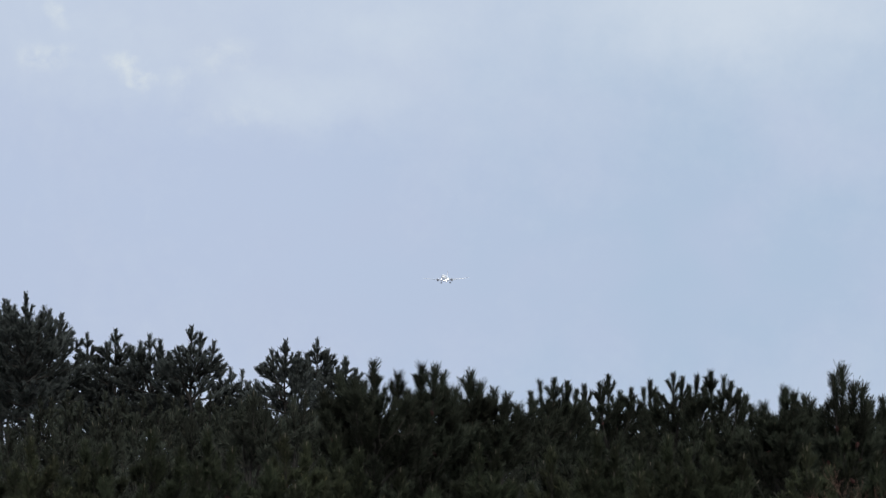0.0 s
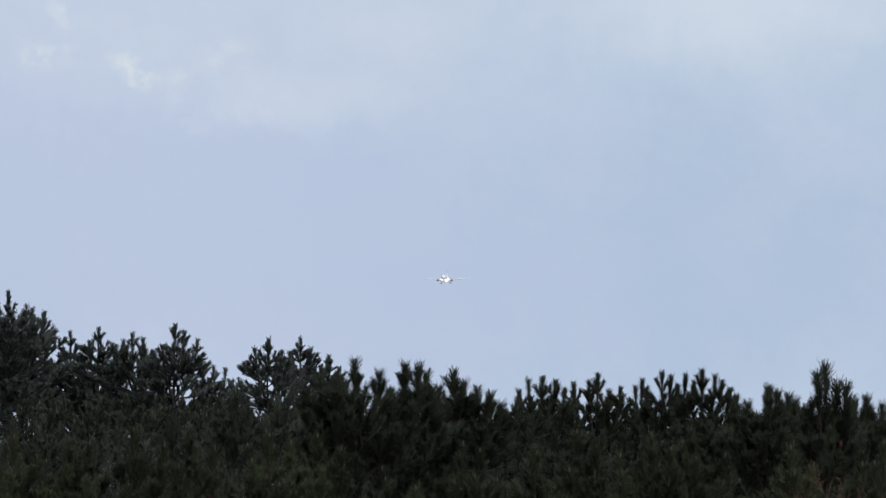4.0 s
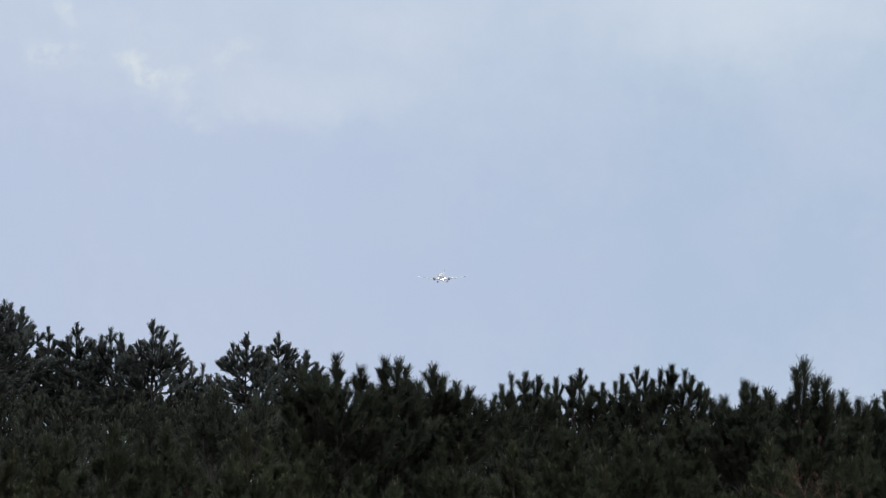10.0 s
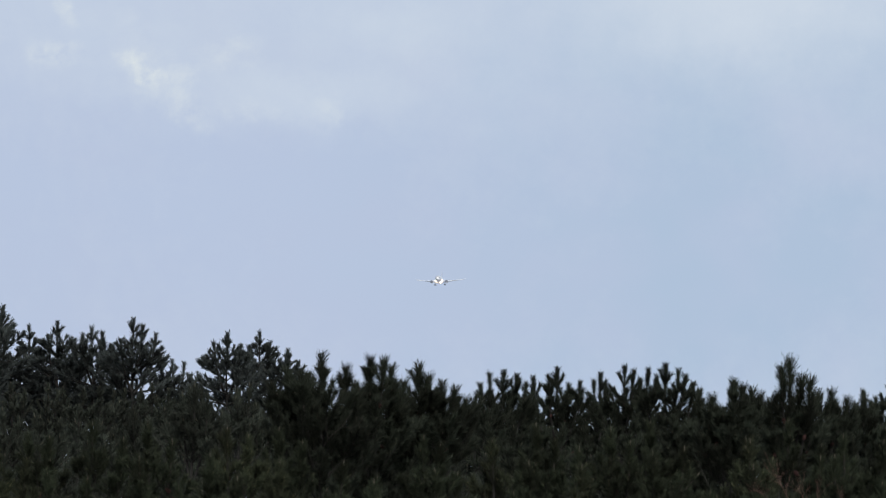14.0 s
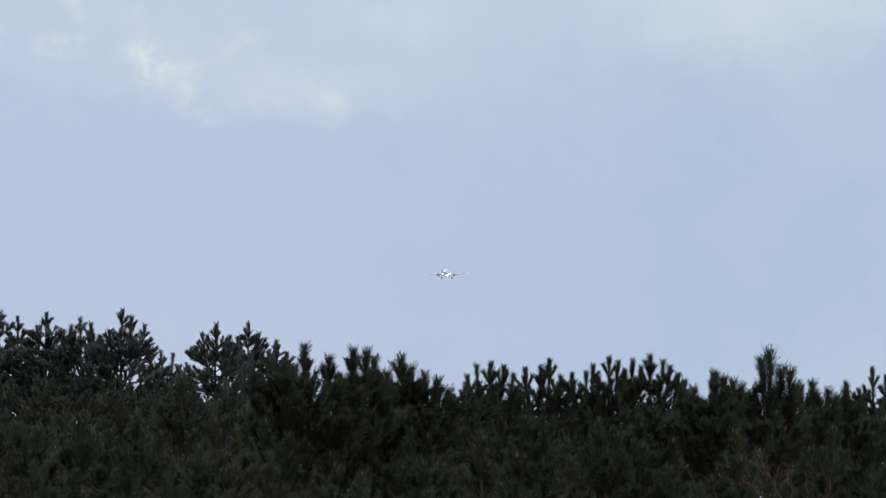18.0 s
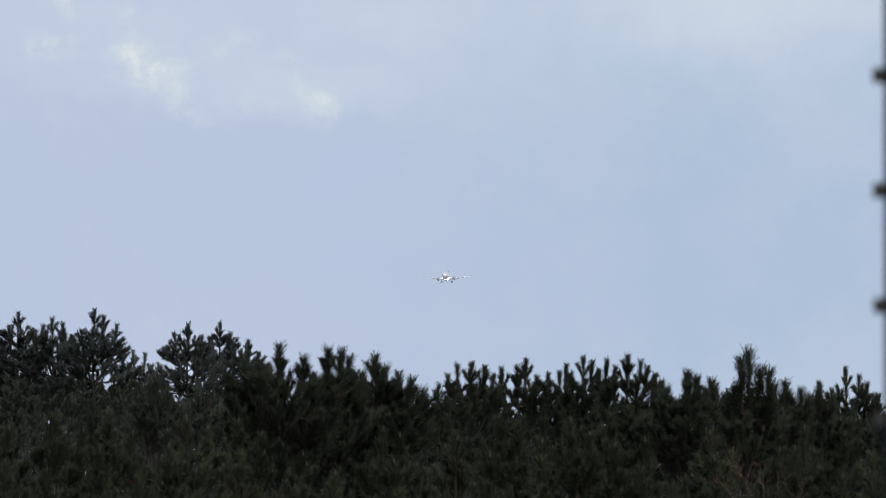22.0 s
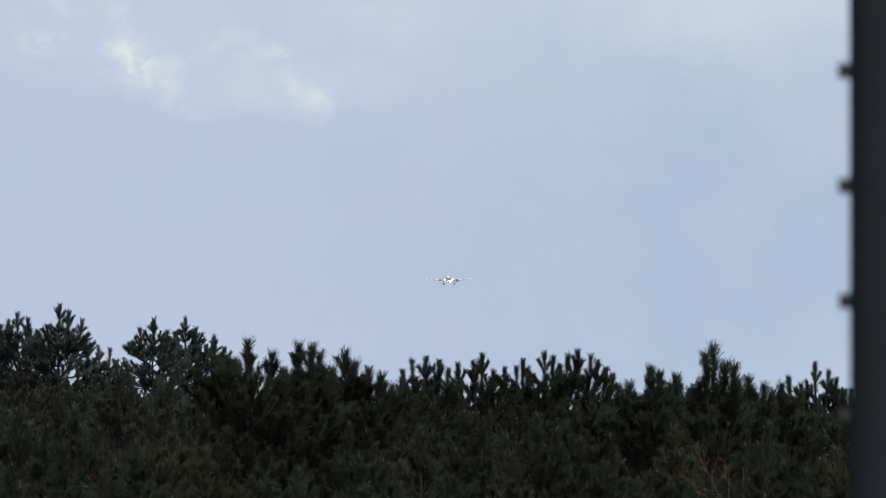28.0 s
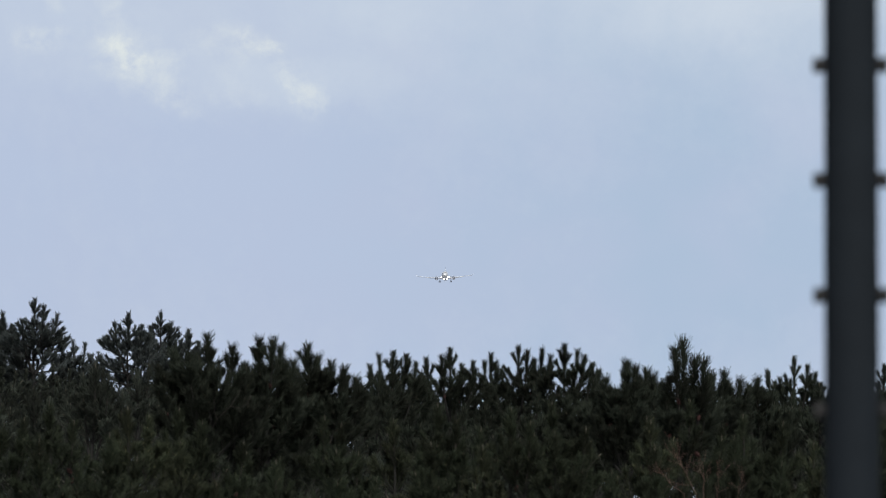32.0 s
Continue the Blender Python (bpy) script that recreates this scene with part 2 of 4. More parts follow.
def fast_mesh(name, verts, tris, materials, slots=None, smooth=False):
    """A mesh of triangles from arrays."""
    me = bpy.data.meshes.new(name)
    verts, tris = np.asarray(verts, np.float32), np.asarray(tris, np.int32)
    me.vertices.add(len(verts))
    me.vertices.foreach_set("co", verts.ravel())
    me.loops.add(tris.size)
    me.loops.foreach_set("vertex_index", tris.ravel())
    me.polygons.add(len(tris))
    me.polygons.foreach_set("loop_start", np.arange(0, tris.size, 3, dtype=np.int32))
    for m in materials:
        me.materials.append(m)
    if slots is not None:
        me.polygons.foreach_set("material_index", np.asarray(slots, np.int32))
    me.update(calc_edges=True)
    if smooth:
        me.shade_smooth()
    return me


class Wood:
    """Gathers tapered round stems into one mesh."""

    def __init__(self):
        self.v, self.f, self.s, self.n = [], [], [], 0

    def stem(self, pts, radii, sides=5, slot=0):
        pts = np.asarray(pts, float)
        k = len(pts)
        d = np.gradient(pts, axis=0)
        d /= np.linalg.norm(d, axis=1)[:, None] + 1e-9
        ref = np.where(np.abs(d[:, 2:3]) > 0.9, np.array([[1.0, 0, 0]]), np.array([[0, 0, 1.0]]))
        u = np.cross(d, ref)
        u /= np.linalg.norm(u, axis=1)[:, None] + 1e-9
        w = np.cross(d, u)
        a = np.arange(sides) * 2 * np.pi / sides
        ring = pts[:, None] + np.asarray(radii)[:, None, None] * (np.cos(a)[None, :, None] * u[:, None] + np.sin(a)[None, :, None] * w[:, None])
        self.v.append(ring.reshape(-1, 3))
        i, j = np.meshgrid(np.arange(k - 1), np.arange(sides), indexing="ij")
        p, q = self.n + i * sides + j, self.n + i * sides + (j + 1) % sides
        t = np.concatenate([np.stack([p, q, q + sides], -1).reshape(-1, 3), np.stack([p, q + sides, p + sides], -1).reshape(-1, 3)])
        self.f.append(t)
        self.s.append(np.full(len(t), slot))
        self.n += k * sides

    def made(self, name, parent, materials=None):
        ob = new(name, fast_mesh(name, np.concatenate(self.v), np.concatenate(self.f), materials or [BARK, TWIG, BUD], np.concatenate(self.s), True))
        ob.parent = parent
        return ob


def unit(v):
    v = np.asarray(v, float)
    return v / (np.linalg.norm(v, axis=-1, keepdims=True) + 1e-9)


def needle_arrays(shoots, count, width, rng):
    """Slim needles all round each shoot: rows of base, direction, length, needle length, lean."""
    s = np.asarray(shoots, float)
    n = len(s)
    base, d, ln, nl, lean0 = s[:, 0:3], unit(s[:, 3:6]), s[:, 6], s[:, 7], s[:, 8]
    ref = np.where(np.abs(d[:, 2:3]) > 0.9, np.array([[1.0, 0, 0]]), np.array([[0, 0, 1.0]]))
    u = unit(np.cross(d, ref))
    w = np.cross(d, u)
    t = (np.arange(count)[None, :] + rng.random((n, count))) / count
    t = t ** 0.72
    phi = np.arange(count)[None, :] * 2.39996 + rng.random((n, 1)) * 6.28 + rng.normal(0, 0.3, (n, count))
    lean = np.radians(lean0[:, None] - 3 * t) + rng.normal(0, 0.12, (n, count))
    out = np.cos(phi)[..., None] * u[:, None] + np.sin(phi)[..., None] * w[:, None]
    way = np.cos(lean)[..., None] * d[:, None] + np.sin(lean)[..., None] * out
    way[..., 2] -= 0.04
    way = unit(way)
    root = base[:, None] + d[:, None] * (ln[:, None] * t)[..., None]
    length = nl[:, None] * (0.72 + 0.4 * rng.random((n, count))) * (0.88 + 0.18 * t)
    side = unit(np.cross(way, out + 0.6 * rng.normal(0, 1, (n, count, 3)))) * width / 2
    tip = root + way * length[..., None]
    fan = (rng.random((n, count)) < 0.45)[..., None]         # needle pairs that spread at their tips, and single ones
    v = np.stack([np.where(fan, tip + 0.6 * side, root + side), np.where(fan, tip - 0.6 * side, root - side), np.where(fan, root, tip)], 2).reshape(-1, 3)
    f = np.arange(n * count * 3).reshape(-1, 3)
    return v, f


def bent(a, d, length, lift, n=5, wob=0.0, rng=None):
    """A stem from a towards d that curves up by lift."""
    pts, p, way = [np.array(a, float)], np.array(a, float), unit(d)
    for i in range(n - 1):
        way = unit(way + np.array([0, 0, lift / n]) + (rng.normal(0, wob, 3) if rng is not None else 0))
        p = p + way * length / (n - 1)
        pts.append(p.copy())
    return np.array(pts)


def along(pts, t):
    x = t * (len(pts) - 1)
    i = min(int(x), len(pts) - 2)
    return pts[i] + (pts[i + 1] - pts[i]) * (x - i), unit(pts[i + 1] - pts[i])


SWAYING = []


def cone_mesh():
    """An opened pine cone: rings of scales round an egg-shaped core."""
    vs, fs = [], []
    for k in range(6):
        h = -0.03 + 0.06 * k / 5
        r = 0.022 * math.sqrt(max(0.15, 1 - (k / 5 * 1.7 - 0.75) ** 2))
        for i in range(7):
            a = 6.283 * (i + 0.5 * (k % 2)) / 7
            c, s, n = math.cos(a), math.sin(a), len(vs)
            vs += [(0.5 * r * c, 0.5 * r * s, h - 0.006), (r * c - 0.009 * s, r * s + 0.009 * c, h), (r * c + 0.009 * s, r * s - 0.009 * c, h), (1.1 * r * c, 1.1 * r * s, h + 0.010)]
            fs += [(n, n + 1, n + 2), (n + 1, n + 3, n + 2), (n, n + 3, n + 1), (n, n + 2, n + 3)]
    me = bpy.data.meshes.new("cone")
    me.from_pydata(vs, [], fs)
    me.materials.append(CONE)
    return me


CONE_MESH = cone_mesh()


Habit = collections.namedtuple("Habit", "label group needle count width seg nlen spacing ring side twig steep base shown rise fall years cones spare slope ragged lift tuft")


def grow(wood, shoots, rng, h, p, d, years, seg, order, roof, sparse):
    """A branch that adds one needled length a year, with side shoots at each year's end."""
    pts, p = [p], np.array(p, float)
    drop = (rng.uniform(0.0, h.ragged) if years > 1 or order > 1 else rng.uniform(-0.05, 0.04)) + 0.03 * (order - 1)
    for i in range(years):
        age = years - i
        d = unit(d + np.array([0, 0, (0.45 if age == 1 else h.lift) * (1.0 if order > 1 else 0.8)]) + rng.normal(0, 0.10, 3))
        ln = seg * rng.uniform(0.75, 1.2) * (1.2 if age == 1 and order == 1 else 1.0)
        q = p + d * ln
        over = q[2] + 0.75 * h.nlen * max(d[2], 0.2) - roof(q) + drop
        if over > 0:                                       # a shorter year's growth, or none
            ln -= over / max(d[2], 0.3)
            if ln < 0.45 * seg:
                break
            q = p + d * ln
        pts.append(q)
        if age <= 3:
            shoots[2 if sparse else age - 1].append((*p, *d, np.linalg.norm(q - p), h.nlen * rng.uniform(0.85, 1.12), 31 if age == 1 else 34))
        if age == 1 and rng.random() < 0.15:
            wood.stem([q, q + d * 0.015, q + d * 0.035], [0.003, 0.0045, 0.001], 4, 2)
        if age >= 2 and order < (2 if sparse else 3):
            flat = unit(np.cross(d, (0, 0, 1)) + 1e-6)
            sign = rng.choice((-1, 1))
            n = h.side if order == 1 else h.twig
            for j in range(int(n + rng.random())):
                out = flat * sign * (-1) ** j * rng.uniform(0.5, 1.0) + np.array([0, 0, rng.uniform(-0.1, 0.55)])
                young = max(1, age - 1 - int(rng.random() < 0.3))
                grow(wood, shoots, rng, h, q, unit(d * rng.uniform(0.6, 1.0) + out * 0.8), young, seg * rng.uniform(0.68, 0.9), order + 1, roof, sparse)
        p = q
    if len(pts) > 1:
        thick = 0.0022 + 0.0016 * (len(pts) - 1) * (1.4 if order == 1 else 1.0)
        wood.stem(pts, np.linspace(thick, 0.0022, len(pts)), 4 if order == 1 else 3, 0 if order == 1 else 1)


def pine(x, y, height, radius, seed, leaders, sway, h):
    """A pine: trunk, rising limbs that end as leaders, yearly whorls of branches with needled shoots."""
    rng = np.random.default_rng(seed)
    root = tagged(empty("pine_tree", pose(x, y, 0)), h.label, "tree", h.group)
    trunk = Wood()
    hs = np.linspace(-0.1, height - 0.12, 9)
    wob = rng.normal(0, 0.012 * height, (9, 2)) * np.sin(np.linspace(0, np.pi, 9))[:, None] * 0.6
    tp = np.column_stack([wob, hs])
    trunk.stem(tp, np.linspace(0.011 * height + 0.012, 0.006, 9), 8)
    trunk.made("trunk", root)
    stems = [(tp, height, h.base, 1.0)]
    extra = []
    for i in range(h.spare):
        lx = radius * rng.uniform(0.3, 1.0) * (-1) ** i
        extra.append((lx, height - 0.06 - 0.30 * abs(lx) - rng.uniform(0.02, 0.16)))
    for lx, top in list(leaders) + extra:
        ly = rng.uniform(-0.6, 0.6) * radius
        z0 = max(h.base + 0.2, top - 0.75 - 0.9 * abs(lx))
        a, _ = along(tp, np.interp(z0, hs, np.arange(9)) / 8)
        q = np.array([lx, ly, top - 0.1])
        c = np.array([lx * 0.85, ly * 0.85, z0 + 0.35 * (top - z0)])
        ts = np.linspace(0, 1, 7)[:, None]
        lp = (1 - ts) ** 2 * a + 2 * ts * (1 - ts) * c + ts ** 2 * q
        limb = Wood()
        limb.stem(lp, np.linspace(0.005 * height, 0.005, 7), 6)
        limb.made("limb", root)
        stems.append((lp, top, z0 + 0.25 * (top - z0), 0.55))
    for pts, top, low, share in stems:
        candle = h.seg * rng.uniform(0.95, 1.2)
        depth, age = candle + 0.8 * h.nlen, 1
        tip, way = along(pts, 0.999)
        tip = np.array([tip[0], tip[1], top - 0.85 * h.nlen])
        while top - depth > low:
            z = top - depth
            p, way = along(pts, min(float(np.interp(z, pts[:, 2], np.arange(len(pts)))) / (len(pts) - 1), 0.999))
            wood, shoots = Wood(), ([], [], [])
            deep = depth > h.shown
            if age <= 3:                                   # the stem itself still bears its needles
                d = unit(tip - p)
                shoots[age - 1].append((*p, *d, np.linalg.norm(tip - p), h.nlen * h.tuft, 33 if age == 1 else 38))
                if age < 3:                                # the leading shoot is the thickest
                    shoots[age].append((*(p + 0.3 * (tip - p)), *d, 0.7 * np.linalg.norm(tip - p), h.nlen * h.tuft, 30))
                wood.stem([p - d * 0.05, p, tip], [0.009, 0.008, 0.004], 5, 1)
                if age == 1:
                    wood.stem([tip, tip + d * 0.02, tip + d * 0.06], [0.004, 0.006, 0.001], 5, 2)

            def roof(q):
                r = math.hypot(q[0] - tip0[0], q[1] - tip0[1])
                return top - 0.05 - h.steep * min(r, 0.2) - h.slope * max(r - 0.2, 0.0)

            if age == 1:
                tip0 = tip
            years = min(age, 2 if deep else h.years)
            ring = 3 if deep else int(rng.integers(h.ring - 1, h.ring + 2)) - (1 if share < 1 else 0)
            turn = rng.uniform(0, 6.28)
            reach = min(radius * share * 1.1, 0.10 + 0.9 * depth) if deep else radius * share
            for i in range(max(2, ring)):
                az = turn + 6.283 * i / ring + rng.normal(0, 0.25)
                el = radians(max(h.fall, h.rise - 7 * (age - 1)) + rng.normal(0, 7))
                d = np.array([math.cos(az) * math.cos(el), math.sin(az) * math.cos(el), math.sin(el)])
                room = (depth - 0.6 * h.nlen) / (math.sin(el + 0.15) + h.slope * math.cos(el + 0.15))
                seg = min(h.seg * rng.uniform(0.78, 1.08), min(reach * rng.uniform(0.85, 1.25) / 0.72, max(0.08, room)) / years)
                if deep:
                    seg = max(seg, reach / (0.8 * years))
                grow(wood, shoots, rng, h, p, d, years, seg, 1, roof, deep)
            vs, fs, n = [], [], 0
            for rows, share_of, wide in zip(shoots, (1.6, 0.9, 0.3 if deep else 0.45), (1.0, 1.1, 1.6 if deep else 1.2)):
                if rows:
                    v, f = needle_arrays(rows, max(8, int(h.count * share_of)), h.width * wide, rng)
                    vs.append(v)
                    fs.append(f + n)
                    n += len(v)
            wh = wood.made("branch_whorl", root)
            nd = new("needles", fast_mesh("needles", np.concatenate(vs), np.concatenate(fs), [h.needle]))
            nd.parent = wh
            if h.cones and not deep and age > 1 and rng.random() < 0.5:
                cone = new("cone", CONE_MESH)
                cone.parent, cone["label"] = root, "opened red-brown pine cone"
                q = np.array(shoots[1][rng.integers(len(shoots[1]))][:3])
                cone.matrix_basis = pose(q[0], q[1] - 0.03, q[2], *rng.uniform(-60, 60, 2), 0) @ Matrix.Scale(0.68, 4)
            tip = p
            depth += h.spacing * rng.uniform(0.85, 1.15) * (2.0 if deep else 1.0)
            age += 1
    SWAYING.append((root, sway, seed, x, y))
    return root


NEAR = Habit("dark green pine with upright bristly shoots against the sky", "row of pines", NEEDLE,
             115, 0.0068, 0.185, 0.070, 0.21, 5, 1.6, 0.7, 0.7, 0.75, 1.25, 62, 42, 4, True, 2, 0.40, 0.11, 0.13, 1.45)
BROAD = NEAR._replace(label="broad dark green pine with bristly shoots, needled low down", shown=1.6, count=122)
SPIRE = NEAR._replace(label="dark green pine with one thick leading shoot above the row", spare=0, steep=1.7, slope=0.9, ragged=0.05, nlen=0.080, ring=4)
OPEN = Habit("slim dark pine with loose branches and gaps of sky", "row of pines", NEEDLE,
             110, 0.0078, 0.205, 0.068, 0.22, 4, 1.5, 0.6, 0.7, 0.9, 1.35, 50, 30, 4, True, 0, 0.40, 0.16, 0.12, 1.2)
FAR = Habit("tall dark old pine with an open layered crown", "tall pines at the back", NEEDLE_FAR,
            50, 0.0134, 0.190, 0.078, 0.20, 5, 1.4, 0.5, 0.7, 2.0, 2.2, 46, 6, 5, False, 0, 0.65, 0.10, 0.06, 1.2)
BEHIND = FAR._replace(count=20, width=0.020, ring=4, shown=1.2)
FILLER = Habit("dense dark green young pine among other pines", "dense pine stand", NEEDLE,
               33, 0.0136, 0.180, 0.076, 0.21, 5, 1.5, 0.5, 0.8, 0.75, 0.9, 62, 38, 3, False, 0, 0.45, 0.12, 0.14, 1.2)
STAND = Habit("grey-green young pine in a dense stand", "dense pine stand", NEEDLE_STAND,
              35, 0.0113, 0.150, 0.064, 0.18, 5, 1.5, 0.6, 0.8, 0.8, 0.75, 62, 38, 3, False, 1, 0.45, 0.12, 0.12, 1.2)
THICKET = FILLER._replace(count=16, width=0.030, shown=1.7, years=3, twig=0.3)
GREY_THICKET = STAND._replace(count=18, width=0.024, shown=1.7, twig=0.3, spare=0)
FRONT = Habit("young green pine with pale buds in the front of the stand", "young pines in front", NEEDLE_FRONT,
              80, 0.0062, 0.150, 0.060, 0.17, 5, 1.6, 0.7, 0.8, 0.75, 0.70, 64, 40, 3, True, 1, 0.45, 0.12, 0.12, 1.25)
YOUNG = FRONT._replace(label="yellow-green young pine in the front of the stand", needle=NEEDLE_YOUNG)


def near_pine(*a):
    return pine(*a, NEAR)


def broad_pine(*a):
    return pine(*a, BROAD)


def spire_pine(*a):
    return pine(*a, SPIRE)


def open_pine(*a):
    return pine(*a, OPEN)


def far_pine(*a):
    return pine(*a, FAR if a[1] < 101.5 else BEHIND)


def filler_pine(*a):
    return pine(*a, FILLER if a[1] < 75 else THICKET)


def stand_pine(*a):
    return pine(*a, STAND if a[1] < 75 else GREY_THICKET)


def front_pine(*a):
    return pine(*a, YOUNG if a[4] % 4 == 1 else FRONT)


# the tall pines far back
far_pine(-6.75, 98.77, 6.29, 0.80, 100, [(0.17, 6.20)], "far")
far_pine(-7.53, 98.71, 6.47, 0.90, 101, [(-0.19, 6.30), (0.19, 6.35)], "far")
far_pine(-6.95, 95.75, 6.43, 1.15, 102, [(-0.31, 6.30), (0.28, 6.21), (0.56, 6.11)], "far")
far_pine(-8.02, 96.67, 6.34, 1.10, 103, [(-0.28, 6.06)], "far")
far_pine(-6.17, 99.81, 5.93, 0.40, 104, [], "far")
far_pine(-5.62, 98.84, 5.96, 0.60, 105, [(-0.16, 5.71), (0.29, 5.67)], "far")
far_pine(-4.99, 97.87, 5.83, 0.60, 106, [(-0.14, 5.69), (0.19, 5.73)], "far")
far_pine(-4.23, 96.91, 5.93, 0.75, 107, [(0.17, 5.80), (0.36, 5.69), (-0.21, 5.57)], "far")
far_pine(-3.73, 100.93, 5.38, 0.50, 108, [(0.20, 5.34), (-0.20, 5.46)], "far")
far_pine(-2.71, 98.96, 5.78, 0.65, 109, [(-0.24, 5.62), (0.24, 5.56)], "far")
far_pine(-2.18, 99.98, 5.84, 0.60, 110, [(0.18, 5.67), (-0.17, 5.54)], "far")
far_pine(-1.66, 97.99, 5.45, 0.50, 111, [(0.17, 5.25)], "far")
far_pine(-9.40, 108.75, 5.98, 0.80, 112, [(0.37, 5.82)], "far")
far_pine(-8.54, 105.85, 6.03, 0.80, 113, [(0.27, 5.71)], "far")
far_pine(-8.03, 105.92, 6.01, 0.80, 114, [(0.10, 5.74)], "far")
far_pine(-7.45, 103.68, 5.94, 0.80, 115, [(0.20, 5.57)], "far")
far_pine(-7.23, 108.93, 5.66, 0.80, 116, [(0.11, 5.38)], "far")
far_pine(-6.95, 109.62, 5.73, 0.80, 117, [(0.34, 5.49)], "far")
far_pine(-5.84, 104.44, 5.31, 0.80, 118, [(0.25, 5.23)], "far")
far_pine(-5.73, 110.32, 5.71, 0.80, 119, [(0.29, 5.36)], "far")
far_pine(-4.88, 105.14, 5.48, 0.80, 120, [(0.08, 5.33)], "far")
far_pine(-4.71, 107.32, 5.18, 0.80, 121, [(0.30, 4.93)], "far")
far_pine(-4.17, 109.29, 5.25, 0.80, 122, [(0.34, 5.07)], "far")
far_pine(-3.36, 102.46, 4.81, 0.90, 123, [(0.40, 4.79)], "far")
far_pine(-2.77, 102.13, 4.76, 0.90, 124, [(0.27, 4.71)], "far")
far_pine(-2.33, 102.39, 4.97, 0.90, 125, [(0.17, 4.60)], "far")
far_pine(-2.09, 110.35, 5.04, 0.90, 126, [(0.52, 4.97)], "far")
# the pines whose tops stand against the sky
DARK_PINE = broad_pine(-0.60, 50.00, 3.52, 0.50, 200, [(0.21, 3.43), (-0.13, 3.36), (-0.30, 3.40), (-0.43, 3.26)], "a")
broad_pine(-0.19, 51.00, 3.53, 0.50, 201, [(0.12, 3.51), (0.19, 3.46), (-0.13, 3.30), (0.30, 3.33)], "b")
broad_pine(0.25, 52.00, 3.51, 0.45, 202, [(0.09, 3.41), (0.21, 3.35), (0.32, 3.29)], "c")
open_pine(1.31, 67.99, 4.02, 0.65, 203, [(-0.16, 3.99), (0.16, 3.99), (-0.27, 3.87), (0.26, 3.88)], "d")
open_pine(2.01, 69.97, 4.13, 0.65, 204, [(-0.29, 4.01), (-0.11, 4.03), (0.14, 3.93), (0.28, 3.97)], "e")
open_pine(2.59, 71.95, 4.13, 0.28, 205, [(-0.08, 4.04), (0.07, 4.00)], "n")
open_pine(2.80, 69.94, 4.15, 0.65, 206, [(0.10, 4.09), (0.29, 4.13), (0.20, 4.00), (0.38, 4.04)], "k")
open_pine(3.07, 65.93, 4.03, 0.65, 207, [(0.21, 3.90), (0.15, 3.97), (0.39, 3.75), (0.30, 3.81)], "f")
near_pine(3.08, 51.91, 3.36, 0.50, 208, [(-0.18, 3.22), (0.10, 3.32), (0.26, 3.25)], "h")
spire_pine(3.18, 45.89, 3.33, 0.36, 209, [(-0.075, 3.25), (0.09, 3.19), (0.15, 3.17), (0.20, 3.05), (-0.15, 2.99)], "g")
near_pine(3.81, 49.85, 3.20, 0.45, 210, [(0.15, 3.14), (-0.12, 3.17), (0.03, 3.12)], "h")
open_pine(6.51, 73.71, 4.15, 0.65, 211, [(-0.31, 3.99), (-0.15, 3.90), (0.14, 4.04), (0.25, 3.95)], "m")
near_pine(4.42, 53.82, 3.26, 0.50, 212, [(-0.09, 3.20)], "h")
open_pine(6.29, 65.70, 3.65, 0.50, 213, [(-0.13, 3.58)], "d")
open_pine(7.34, 71.62, 3.99, 0.65, 214, [(-0.27, 3.88), (0.17, 3.92)], "f")
near_pine(6.13, 55.66, 3.47, 0.50, 215, [(-0.14, 3.37)], "f")
near_pine(3.05, 56.92, 3.35, 0.45, 216, [(0.08, 3.31)], "h")
near_pine(3.45, 54.89, 3.38, 0.40, 217, [], "g")


def bare_branch(tree, runs):
    """A dead branch on the shady side of a pine, with its forks."""
    wood = Wood()
    for pts, thick in runs:
        wood.stem(pts, np.linspace(thick, 0.0012, len(pts)), 5)
    ob = wood.made("bare_branch", tree, [DEAD_WOOD])
    ob["label"] = "dead brown leafless branch"


bare_branch(DARK_PINE, (([(0, 0, 2.55), (0.01, -0.35, 2.66), (0.07, -0.56, 2.76), (0.19, -0.60, 2.87), (0.27, -0.60, 2.99), (0.30, -0.59, 3.08)], 0.0032),
                        ([(0.19, -0.60, 2.87), (0.26, -0.62, 2.85), (0.33, -0.63, 2.88), (0.37, -0.62, 2.96)], 0.0022),
                        ([(0.07, -0.56, 2.76), (0.05, -0.62, 2.84), (0.06, -0.64, 2.95)], 0.0022)))
# lower pines between and behind them
filler_pine(-1.45, 64.09, 3.52, 0.60, 300, [(0.21, 3.45)], "slow")
filler_pine(-0.82, 64.43, 3.49, 0.60, 301, [(0.10, 3.46)], "slow")
filler_pine(-0.23, 62.36, 3.53, 0.60, 302, [(0.12, 3.40)], "slow")
filler_pine(0.28, 64.70, 3.57, 0.60, 303, [(0.12, 3.47)], "slow")
filler_pine(0.63, 61.71, 3.48, 0.60, 304, [(0.21, 3.39)], "slow")
filler_pine(1.16, 64.98, 3.33, 0.60, 305, [(0.27, 3.29)], "slow")
filler_pine(1.62, 63.11, 3.24, 0.60, 306, [(0.32, 3.24)], "slow")
filler_pine(2.23, 64.27, 3.33, 0.60, 307, [(0.28, 3.27)], "slow")
filler_pine(2.82, 64.60, 3.42, 0.60, 308, [(0.18, 3.28)], "slow")
filler_pine(3.21, 61.44, 3.21, 0.60, 309, [(0.24, 3.20)], "slow")
